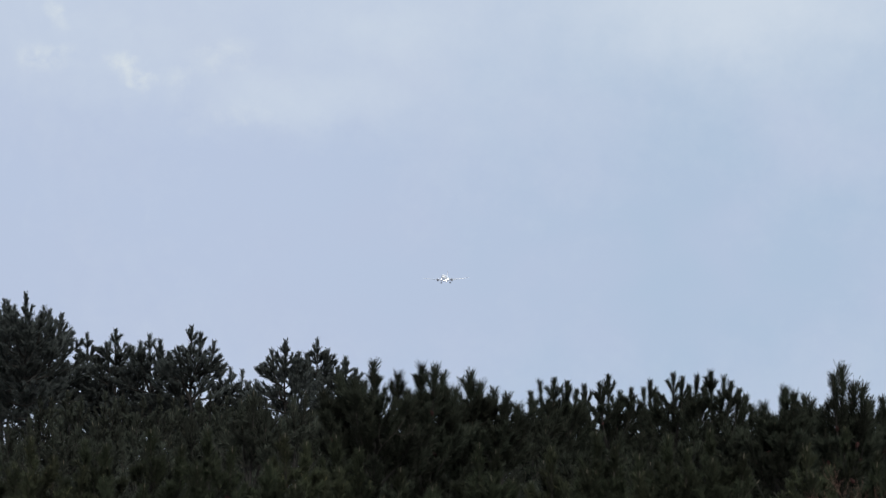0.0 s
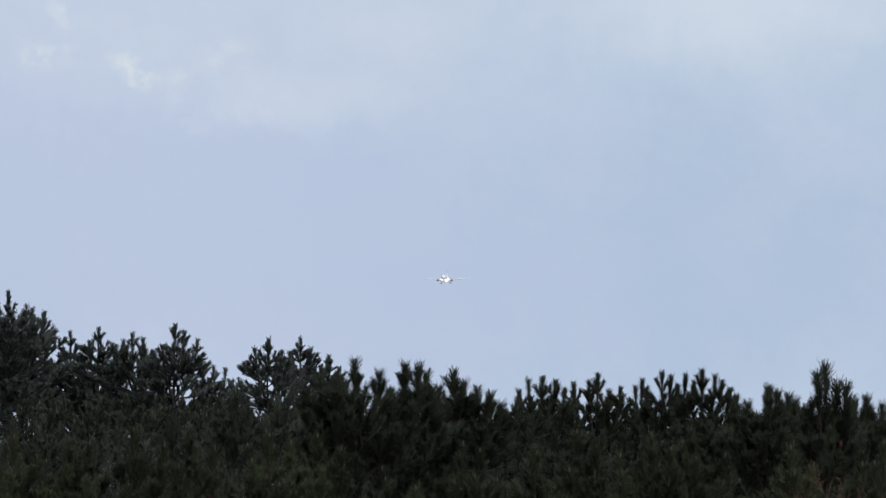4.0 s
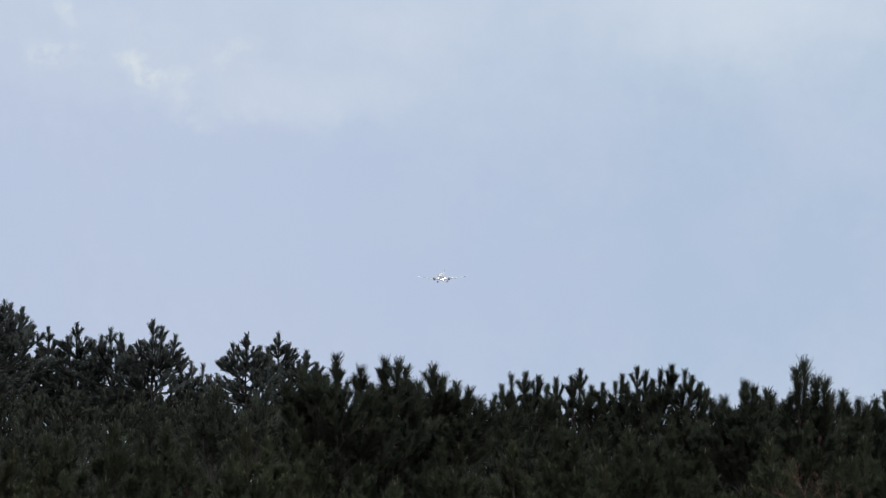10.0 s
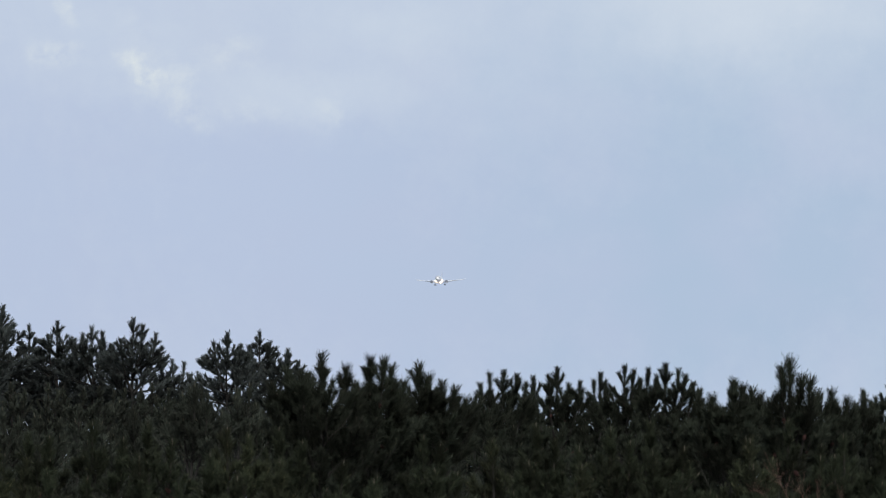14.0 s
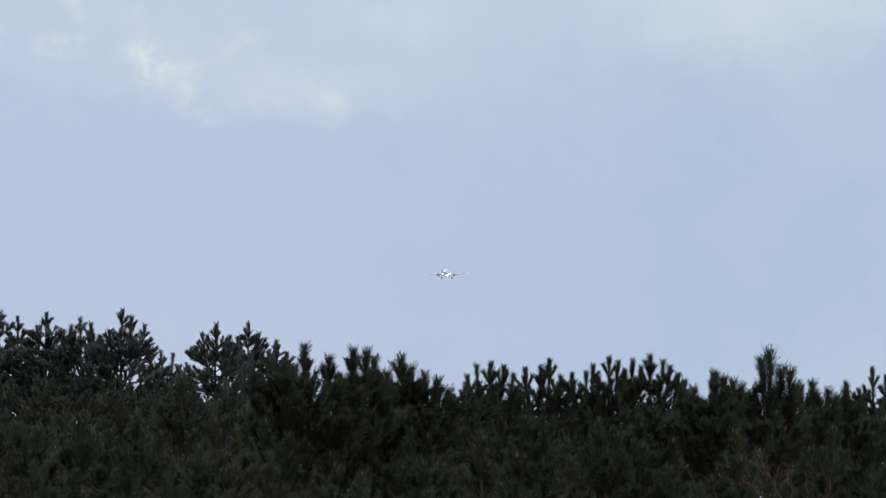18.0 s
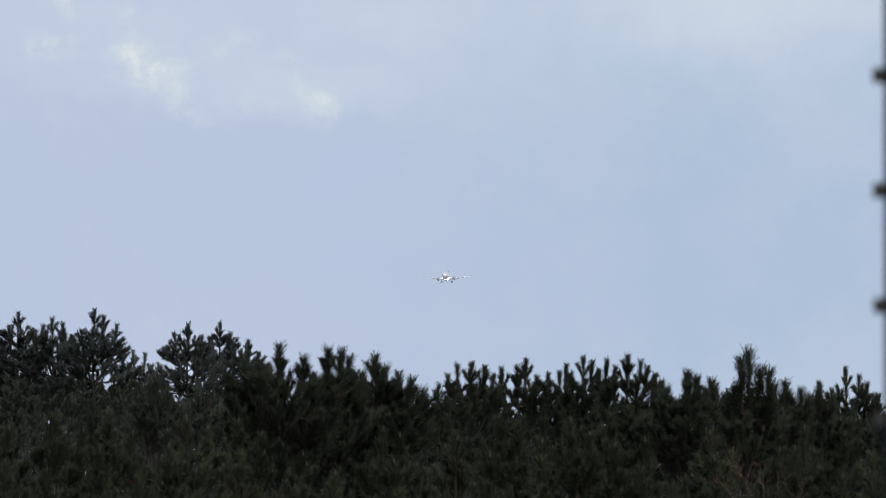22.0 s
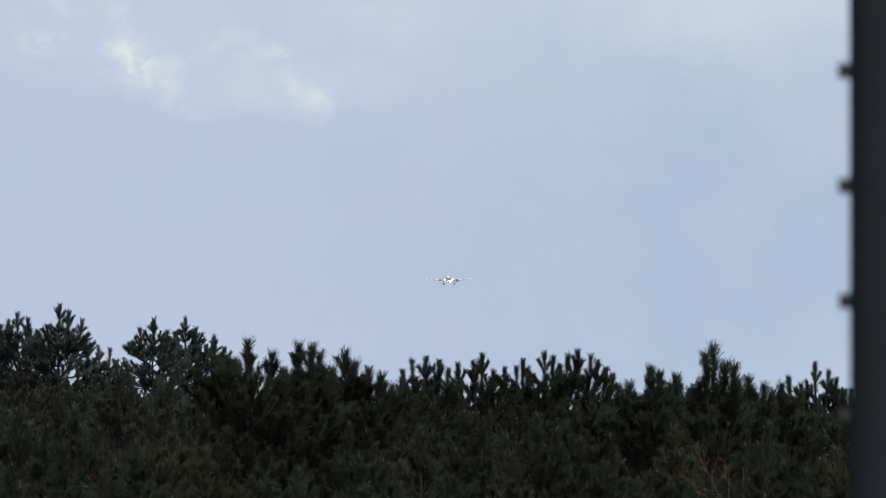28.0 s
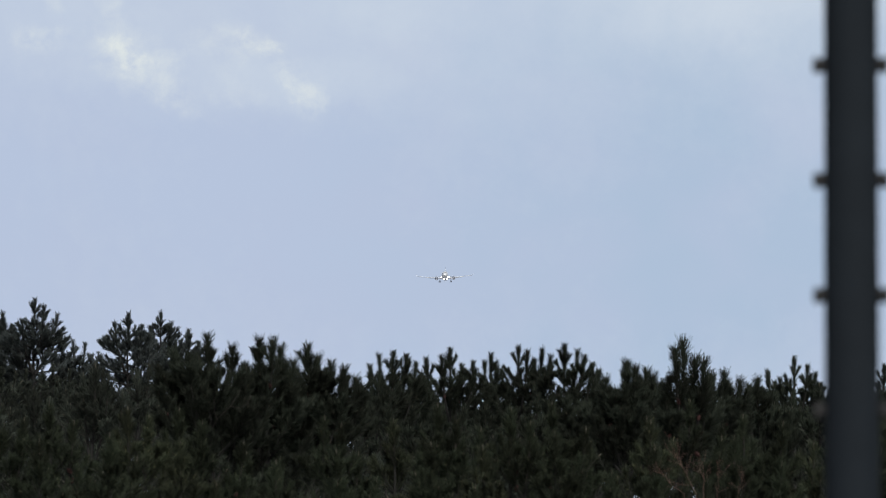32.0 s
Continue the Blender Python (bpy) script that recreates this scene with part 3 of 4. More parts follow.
filler_pine(3.98, 64.03, 3.50, 0.60, 310, [(0.06, 3.45)], "slow")
filler_pine(4.40, 64.23, 3.58, 0.60, 311, [(0.21, 3.46)], "slow")
filler_pine(4.93, 64.22, 3.45, 0.60, 312, [(0.29, 3.46)], "slow")
filler_pine(5.41, 63.69, 3.51, 0.60, 313, [(0.23, 3.44)], "slow")
filler_pine(5.68, 61.32, 3.45, 0.60, 314, [(0.24, 3.37)], "slow")
filler_pine(6.54, 63.17, 3.43, 0.60, 315, [(0.09, 3.43)], "slow")
filler_pine(6.75, 61.72, 3.51, 0.60, 316, [(0.28, 3.38)], "slow")
filler_pine(1.18, 81.71, 3.85, 0.75, 317, [(0.15, 3.75)], "slow")
filler_pine(1.64, 80.97, 3.78, 0.75, 318, [(0.17, 3.73)], "slow")
filler_pine(2.13, 81.20, 3.84, 0.75, 319, [(0.18, 3.73)], "slow")
filler_pine(2.53, 81.58, 3.83, 0.75, 320, [(0.29, 3.74)], "slow")
filler_pine(3.16, 82.61, 3.89, 0.75, 321, [(0.20, 3.77)], "slow")
filler_pine(3.40, 76.99, 3.69, 0.75, 322, [(0.19, 3.62)], "slow")
filler_pine(4.05, 80.93, 3.85, 0.75, 323, [(0.23, 3.73)], "slow")
filler_pine(4.51, 80.76, 3.75, 0.75, 324, [(0.25, 3.72)], "slow")
filler_pine(-1.96, 84.84, 4.03, 0.80, 325, [], "slow")
filler_pine(-1.39, 83.09, 3.90, 0.80, 326, [], "slow")
filler_pine(-0.85, 85.13, 3.95, 0.80, 327, [], "slow")
filler_pine(-0.26, 84.11, 3.91, 0.80, 328, [], "slow")
filler_pine(0.18, 86.02, 4.09, 0.80, 329, [], "slow")
filler_pine(0.83, 85.14, 4.01, 0.80, 330, [], "slow")
filler_pine(1.28, 82.02, 3.89, 0.80, 331, [], "slow")
filler_pine(1.89, 84.97, 3.99, 0.80, 332, [], "slow")
filler_pine(2.37, 85.62, 4.00, 0.80, 333, [], "slow")
filler_pine(2.82, 81.12, 3.87, 0.80, 334, [], "slow")
filler_pine(3.38, 84.83, 4.01, 0.80, 335, [], "slow")
filler_pine(3.94, 84.69, 3.97, 0.80, 336, [], "slow")
filler_pine(4.31, 82.24, 3.94, 0.80, 337, [], "slow")
filler_pine(4.88, 82.76, 4.01, 0.80, 338, [], "slow")
filler_pine(5.33, 81.04, 3.95, 0.80, 339, [], "slow")
filler_pine(6.17, 84.45, 4.01, 0.80, 340, [], "slow")
filler_pine(6.89, 86.14, 4.08, 0.80, 341, [], "slow")
filler_pine(6.98, 82.38, 3.95, 0.80, 342, [], "slow")
filler_pine(7.91, 85.62, 4.08, 0.80, 343, [], "slow")
filler_pine(8.32, 84.27, 4.06, 0.80, 344, [], "slow")
filler_pine(8.62, 82.59, 3.93, 0.80, 345, [], "slow")
filler_pine(9.59, 85.37, 3.94, 0.80, 346, [], "slow")
filler_pine(1.07, 66.99, 3.73, 0.50, 369, [(0.17, 3.76)], "slow")
filler_pine(1.50, 68.98, 3.81, 0.50, 370, [(0.16, 3.74)], "slow")
filler_pine(0.83, 65.99, 3.63, 0.50, 371, [], "slow")
filler_pine(3.18, 76.93, 3.73, 0.60, 372, [(-0.19, 3.67)], "slow")
filler_pine(-1.25, 76.41, 3.63, 0.70, 373, [], "slow")
filler_pine(-0.97, 76.16, 3.62, 0.70, 374, [], "slow")
filler_pine(-0.69, 78.45, 3.77, 0.70, 375, [], "slow")
filler_pine(-0.37, 76.37, 3.68, 0.70, 376, [], "slow")
filler_pine(-0.11, 76.22, 3.63, 0.70, 377, [], "slow")
filler_pine(0.16, 78.48, 3.77, 0.70, 378, [], "slow")
filler_pine(0.48, 78.10, 3.69, 0.70, 379, [], "slow")
filler_pine(0.75, 77.58, 3.82, 0.70, 380, [], "slow")
filler_pine(1.07, 78.34, 3.78, 0.70, 381, [], "slow")
filler_pine(1.37, 77.72, 3.82, 0.70, 382, [], "slow")
filler_pine(1.63, 77.12, 3.75, 0.70, 383, [], "slow")
filler_pine(1.96, 78.30, 3.84, 0.70, 384, [], "slow")
filler_pine(2.23, 78.43, 3.84, 0.70, 385, [], "slow")
filler_pine(2.56, 78.24, 3.70, 0.70, 386, [], "slow")
filler_pine(2.84, 77.50, 3.68, 0.70, 387, [], "slow")
filler_pine(3.10, 76.62, 3.70, 0.70, 388, [], "slow")
filler_pine(-0.42, 77.4, 3.30, 0.60, 389, [], "slow")
filler_pine(1.90, 77.0, 3.75, 0.60, 390, [], "slow")
filler_pine(6.55, 77.2, 3.62, 0.70, 391, [], "slow")
filler_pine(6.85, 77.9, 3.68, 0.70, 392, [], "slow")
filler_pine(7.15, 77.3, 3.62, 0.70, 393, [], "slow")
filler_pine(6.95, 76.6, 3.15, 0.70, 394, [], "slow")
# the dense young stand below the tall pines
stand_pine(-7.75, 104.20, 4.70, 0.85, 471, [(0.2, 4.6)], "slow")
stand_pine(-7.10, 101.60, 4.55, 0.85, 472, [(-0.2, 4.5)], "slow")
stand_pine(-6.60, 103.90, 4.40, 0.85, 473, [], "slow")
stand_pine(-5.37, 64.50, 3.41, 0.65, 400, [(0.19, 3.43)], "slow")
stand_pine(-5.04, 66.91, 3.45, 0.65, 401, [(0.24, 3.52)], "slow")
stand_pine(-4.29, 64.46, 3.47, 0.65, 402, [(0.18, 3.38)], "slow")
stand_pine(-3.77, 62.97, 3.34, 0.65, 403, [(0.21, 3.32)], "slow")
stand_pine(-3.55, 66.55, 3.56, 0.65, 404, [(0.24, 3.41)], "slow")
stand_pine(-2.73, 62.23, 3.41, 0.65, 405, [(0.21, 3.29)], "slow")
stand_pine(-2.46, 64.35, 3.46, 0.65, 406, [(0.30, 3.41)], "slow")
stand_pine(-2.03, 66.46, 3.50, 0.65, 407, [(0.25, 3.48)], "slow")
stand_pine(-6.62, 81.04, 3.76, 0.80, 408, [], "slow")
stand_pine(-6.49, 83.58, 3.84, 0.80, 409, [], "slow")
stand_pine(-5.13, 76.22, 3.65, 0.80, 410, [], "slow")
stand_pine(-4.94, 81.02, 3.85, 0.80, 411, [], "slow")
stand_pine(-4.14, 76.97, 3.67, 0.80, 412, [], "slow")
stand_pine(-3.79, 77.10, 3.64, 0.80, 413, [], "slow")
stand_pine(-3.18, 77.22, 3.72, 0.80, 414, [], "slow")
stand_pine(-2.64, 76.82, 3.76, 0.80, 415, [], "slow")
stand_pine(-2.16, 76.43, 3.75, 0.80, 416, [], "slow")
stand_pine(-1.72, 51.97, 3.33, 0.50, 417, [(-0.11, 3.25), (0.12, 3.22)], "slow")
stand_pine(-1.45, 55.98, 3.41, 0.50, 418, [(0.11, 3.47)], "slow")
stand_pine(-6.64, 95.04, 4.68, 0.80, 419, [(0.18, 4.66)], "slow")
stand_pine(-6.09, 93.40, 4.72, 0.80, 420, [(0.25, 4.61)], "slow")
stand_pine(-5.28, 90.18, 4.60, 0.80, 421, [(0.12, 4.50)], "slow")
stand_pine(-5.18, 92.89, 4.63, 0.80, 422, [(0.36, 4.59)], "slow")
stand_pine(-4.53, 91.47, 4.59, 0.80, 423, [(0.21, 4.54)], "slow")
stand_pine(-4.21, 93.01, 4.61, 0.80, 424, [(0.26, 4.59)], "slow")
stand_pine(-3.80, 94.34, 4.74, 0.80, 425, [(0.28, 4.64)], "slow")
stand_pine(-3.05, 90.46, 4.55, 0.80, 426, [(0.18, 4.51)], "slow")
stand_pine(-5.00, 58.16, 2.82, 0.65, 427, [], "slow")
stand_pine(-4.59, 57.74, 2.74, 0.65, 428, [], "slow")
stand_pine(-4.09, 55.97, 2.72, 0.65, 429, [], "slow")
stand_pine(-3.72, 56.48, 2.79, 0.65, 430, [], "slow")
stand_pine(-3.36, 56.79, 2.74, 0.65, 431, [], "slow")
stand_pine(-3.25, 58.57, 2.75, 0.65, 432, [], "slow")
stand_pine(-2.77, 58.43, 2.82, 0.65, 433, [], "slow")
stand_pine(-2.44, 57.28, 2.79, 0.65, 434, [], "slow")
stand_pine(-2.06, 57.51, 2.79, 0.65, 435, [], "slow")
stand_pine(-1.82, 58.56, 2.76, 0.65, 436, [], "slow")
stand_pine(-1.37, 59.39, 2.82, 0.65, 437, [], "slow")
stand_pine(-1.04, 58.28, 2.78, 0.65, 438, [], "slow")
stand_pine(-0.62, 56.38, 2.76, 0.65, 439, [], "slow")
stand_pine(-0.40, 56.16, 2.77, 0.65, 440, [], "slow")
stand_pine(0.09, 59.04, 2.81, 0.65, 441, [], "slow")
stand_pine(0.30, 59.56, 2.82, 0.65, 442, [], "slow")
stand_pine(0.75, 57.86, 2.79, 0.65, 443, [], "slow")
stand_pine(0.99, 56.63, 2.79, 0.65, 444, [], "slow")
stand_pine(1.45, 59.50, 2.82, 0.65, 445, [], "slow")
stand_pine(1.70, 57.08, 2.79, 0.65, 446, [], "slow")
stand_pine(2.04, 56.90, 2.78, 0.65, 447, [], "slow")
stand_pine(2.56, 59.64, 2.86, 0.65, 448, [], "slow")
stand_pine(2.86, 58.68, 2.76, 0.65, 449, [], "slow")
stand_pine(3.32, 59.69, 2.82, 0.65, 450, [], "slow")
stand_pine(3.43, 57.06, 2.75, 0.65, 451, [], "slow")
stand_pine(3.83, 56.52, 2.73, 0.65, 452, [], "slow")
stand_pine(4.12, 56.77, 2.80, 0.65, 453, [], "slow")
stand_pine(4.67, 59.71, 2.83, 0.65, 454, [], "slow")
stand_pine(4.91, 57.66, 2.79, 0.65, 455, [], "slow")
stand_pine(5.33, 58.63, 2.77, 0.65, 456, [], "slow")
stand_pine(5.65, 58.42, 2.82, 0.65, 457, [], "slow")
stand_pine(6.03, 57.41, 2.76, 0.65, 458, [], "slow")
stand_pine(6.22, 55.90, 2.78, 0.65, 459, [], "slow")
stand_pine(6.52, 55.80, 2.75, 0.65, 460, [], "slow")
stand_pine(-5.92, 70.83, 3.14, 0.75, 461, [], "slow")
stand_pine(-5.33, 69.08, 3.20, 0.75, 462, [], "slow")
stand_pine(-4.97, 72.57, 3.24, 0.75, 463, [], "slow")
stand_pine(-4.41, 69.06, 3.19, 0.75, 464, [], "slow")
stand_pine(-3.90, 69.91, 3.23, 0.75, 465, [], "slow")
stand_pine(-3.37, 69.12, 3.18, 0.75, 466, [], "slow")
stand_pine(-2.98, 69.65, 3.12, 0.75, 467, [], "slow")
stand_pine(-2.44, 71.08, 3.21, 0.75, 468, [], "slow")
stand_pine(-1.98, 69.40, 3.19, 0.75, 469, [], "slow")
stand_pine(-1.43, 71.38, 3.16, 0.75, 470, [], "slow")
# young pines in front
front_pine(-3.30, 40.94, 2.66, 0.50, 500, [(0.06, 2.55)], "slow")
front_pine(-3.10, 43.39, 2.69, 0.50, 501, [(0.16, 2.56)], "slow")
front_pine(-2.74, 44.22, 2.69, 0.50, 502, [(0.17, 2.66)], "slow")
front_pine(-2.24, 44.03, 2.77, 0.50, 503, [(0.24, 2.64)], "slow")
front_pine(-1.72, 41.94, 2.71, 0.50, 504, [(0.18, 2.58)], "slow")
front_pine(-1.13, 41.23, 2.66, 0.50, 505, [(0.15, 2.60)], "slow")
front_pine(-0.79, 42.49, 2.68, 0.50, 506, [(0.17, 2.59)], "slow")
front_pine(-0.30, 43.22, 2.38, 0.50, 507, [(0.25, 2.35)], "slow")
front_pine(0.28, 42.77, 2.63, 0.50, 508, [(0.12, 2.57)], "slow")
front_pine(0.82, 43.80, 2.63, 0.50, 509, [(0.00, 2.58)], "slow")
front_pine(1.09, 41.25, 2.68, 0.50, 510, [(0.13, 2.58)], "slow")
front_pine(1.61, 41.22, 2.65, 0.50, 511, [(0.13, 2.55)], "slow")
front_pine(1.92, 41.48, 2.70, 0.50, 512, [(0.24, 2.52)], "slow")
front_pine(2.62, 41.84, 2.60, 0.50, 513, [(0.02, 2.58)], "slow")
front_pine(3.03, 43.23, 2.76, 0.50, 514, [(0.23, 2.57)], "slow")
front_pine(3.31, 41.55, 2.61, 0.50, 515, [(0.27, 2.56)], "slow")
front_pine(3.95, 41.28, 2.55, 0.50, 516, [(0.01, 2.51)], "slow")
front_pine(4.41, 42.54, 2.66, 0.50, 517, [(0.19, 2.54)], "slow")
# the nearest young pines
front_pine(-3.14, 38.06, 2.30, 0.50, 600, [], "slow")
front_pine(-2.71, 37.74, 2.32, 0.50, 601, [], "slow")
front_pine(-2.18, 37.00, 2.28, 0.50, 602, [], "slow")
front_pine(-1.65, 38.73, 2.38, 0.50, 603, [], "slow")
front_pine(-1.14, 37.54, 2.39, 0.50, 604, [], "slow")
front_pine(-0.69, 37.71, 2.35, 0.50, 605, [], "slow")
front_pine(-0.07, 37.70, 2.22, 0.50, 606, [], "slow")
front_pine(0.33, 38.68, 2.31, 0.50, 607, [], "slow")
front_pine(0.95, 37.79, 2.34, 0.50, 608, [], "slow")
front_pine(1.30, 37.96, 2.32, 0.50, 609, [], "slow")
front_pine(1.74, 37.16, 2.39, 0.50, 610, [], "slow")
front_pine(2.39, 37.32, 2.30, 0.50, 611, [], "slow")
front_pine(2.98, 38.25, 2.39, 0.50, 612, [], "slow")
front_pine(3.52, 38.44, 2.36, 0.50, 613, [], "slow")
front_pine(3.85, 37.83, 2.43, 0.50, 614, [], "slow")


# ---- the steel pole with step bolts, close to the camera ----
def lathe(profile, n=24, axis="z", caps=True):
    """Rings round an axis: rows of radius and height."""
    vs, fs = [], []
    for r, h in profile:
        for i in range(n):
            a = 2 * math.pi * i / n
            c, s = r * math.cos(a), r * math.sin(a)
            vs.append((c, s, h) if axis == "z" else ((c, h, s) if axis == "y" else (h, c, s)))
    for k in range(len(profile) - 1):
        for i in range(n):
            a, b = k * n + i, k * n + (i + 1) % n
            fs.append((a, b, b + n, a + n))
    if caps:
        fs.append(tuple(range(n - 1, -1, -1)))
        fs.append(tuple(range((len(profile) - 1) * n, len(profile) * n)))
    return vs, fs


def lathe_part(name, profile, material, parent, at=(0, 0, 0), n=24, axis="z", label="", caps=True):
    ob = mesh_object(name, *lathe(profile, n, axis, caps), material, parent, True)
    ob.location = at
    if label:
        ob["label"] = label
    return ob


POLE_D = 8.0
PX = POLE_D / 10189.0


def step_pole():
    ang = math.atan((1787.5 - 784) / 10189.0)
    root = tagged(empty("pole", pose(POLE_D * math.sin(ang), POLE_D * math.cos(ang), 0, 0, 0, -math.degrees(ang))),
                  "dark grey steel pole with step bolts, standing close by", "pole")
    lathe_part("shaft", [(0.0420, -0.2), (0.0388, 1.2), (0.0377, 2.0), (0.0353, 3.0), (0.0310, 6.0), (0.0262, 6.02)], STEEL, root, n=32)
    lathe_part("cap", [(0.033, 5.98), (0.033, 6.05), (0.02, 6.08)], BOLT, root, n=24, label="weathered metal cap")
    lathe_part("base_collar", [(0.11, 0.0), (0.11, 0.03), (0.07, 0.06), (0.06, 0.14)], STEEL, root, n=24)
    z0 = 1.6 + POLE_D * math.tan(radians(3.31)) + (441 - 368.3) * PX
    for k in range(-7, 16):
        z = z0 + k * 204.0 * PX
        if not 0.5 < z < 5.9:
            continue
        lathe_part("band", [(0.030, -0.007), (0.0345, -0.005), (0.0345, 0.005), (0.030, 0.007)], STEEL, root, (0, 0, z), 24)
        for s in (-1, 1):
            prof = [(0.0105, 0.02 * s), (0.0105, 0.045 * s), (0.0115, 0.0455 * s), (0.0115, 0.050 * s), (0.008, 0.053 * s)]
            lathe_part("step_bolt", prof, BOLT, root, (0, 0, z), 12, "x", "weathered steel step bolt")
    return root


step_pole()


# ---- the bare red-twigged shrub among the pines ----
def bare_shrub(x, y, seed):
    """Thin stems from one root: each leans out to its own tip and forks into fine twigs near the top."""
    rng = np.random.default_rng(seed)
    root = tagged(empty("shrub", pose(x, y, 0)), "leafless shrub with thin reddish twigs between pines", "shrub")
    for knee, tip, forks in (((-0.09, 1.98), (-0.29, 2.38), 13), ((-0.04, 2.02), (-0.07, 2.25), 8), ((-0.17, 1.98), (-0.34, 2.13), 7),
                             ((0.05, 1.96), (0.04, 2.12), 7), ((0.18, 1.96), (0.22, 2.15), 8)):
        w = Wood()
        low = np.array([rng.normal(0, 0.03), rng.normal(0, 0.03), -0.05])
        mid = np.array([knee[0], rng.normal(0, 0.05), knee[1]])
        top = np.array([tip[0], rng.normal(0, 0.08), tip[1]])
        main = np.concatenate([np.linspace(low, mid, 6)[:-1], np.linspace(mid, top, 7)])
        main[1:-1] += rng.normal(0, 0.008, (len(main) - 2, 3))
        w.stem(main, np.concatenate([np.linspace(0.003, 0.0017, 6)[:-1], np.linspace(0.0017, 0.0007, 7)]), 5)
        for j in range(forks):
            b, way = along(main, rng.uniform(0.5, 0.97))
            s = bent(b, way + rng.normal(0, 0.5, 3), rng.uniform(0.05, 0.15), 0.35, 5, 0.12, rng)
            w.stem(s, np.linspace(0.0009, 0.0006, 5), 4)
            for k in range(2):
                b2, way2 = along(s, rng.uniform(0.3, 0.95))
                s2 = bent(b2, way2 + rng.normal(0, 0.6, 3), rng.uniform(0.03, 0.08), 0.3, 4, 0.1, rng)
                w.stem(s2, np.linspace(0.0007, 0.0005, 4), 3)
        w.made("stem", root, [RED_TWIG])
    return root


bare_shrub(2.69, 36.5, 3)


# ---- the airliner ----
def skin(sections, n=24):
    """A closed body from rings: rows of y, half width, half height, centre z."""
    vs, fs = [], []
    for y, a, b, z in sections:
        for i in range(n):
            t = 2 * math.pi * i / n
            vs.append((a * math.cos(t), y, z + b * math.sin(t)))
    for k in range(len(sections) - 1):
        for i in range(n):
            p, q = k * n + i, k * n + (i + 1) % n
            fs.append((p, p + n, q + n, q))
    fs.append(tuple(range(n)))
    fs.append(tuple(range(len(sections) * n - 1, (len(sections) - 1) * n - 1, -1)))
    return vs, fs


def foil(stations, n=12, upright=False):
    """A wing from airfoil sections: rows of span x, leading edge y, chord, z, thickness."""
    vs, fs = [], []
    for x, y, c, z, th in stations:
        for i in range(n):
            t = 2 * math.pi * i / n
            u = 0.5 - 0.5 * math.cos(t)
            h = th * math.sin(t) * (1.0 - 0.55 * u)
            vs.append((h, y + u * c, z + x) if upright else (x, y + u * c, z + h))
    for k in range(len(stations) - 1):
        for i in range(n):
            p, q = k * n + i, k * n + (i + 1) % n
            fs.append((p, q, q + n, p + n))
    fs.append(tuple(range(n)))
    fs.append(tuple(range(len(stations) * n - 1, (len(stations) - 1) * n - 1, -1)))
    return vs, fs


def lamp(parent, name, at, r, label):
    """A lamp housing with its glowing lens in front."""
    case = lathe_part(name, [(r * 1.02, -0.10), (r * 1.02, 0.0), (0.08, 0.3)], GEAR, parent, at, 12, "y", label)
    lathe_part("lens", [(0.02, -0.16), (r * 0.6, -0.145), (r, -0.11)], LAMP, case, (0, 0, 0), 12, "y", "lit warm lens")


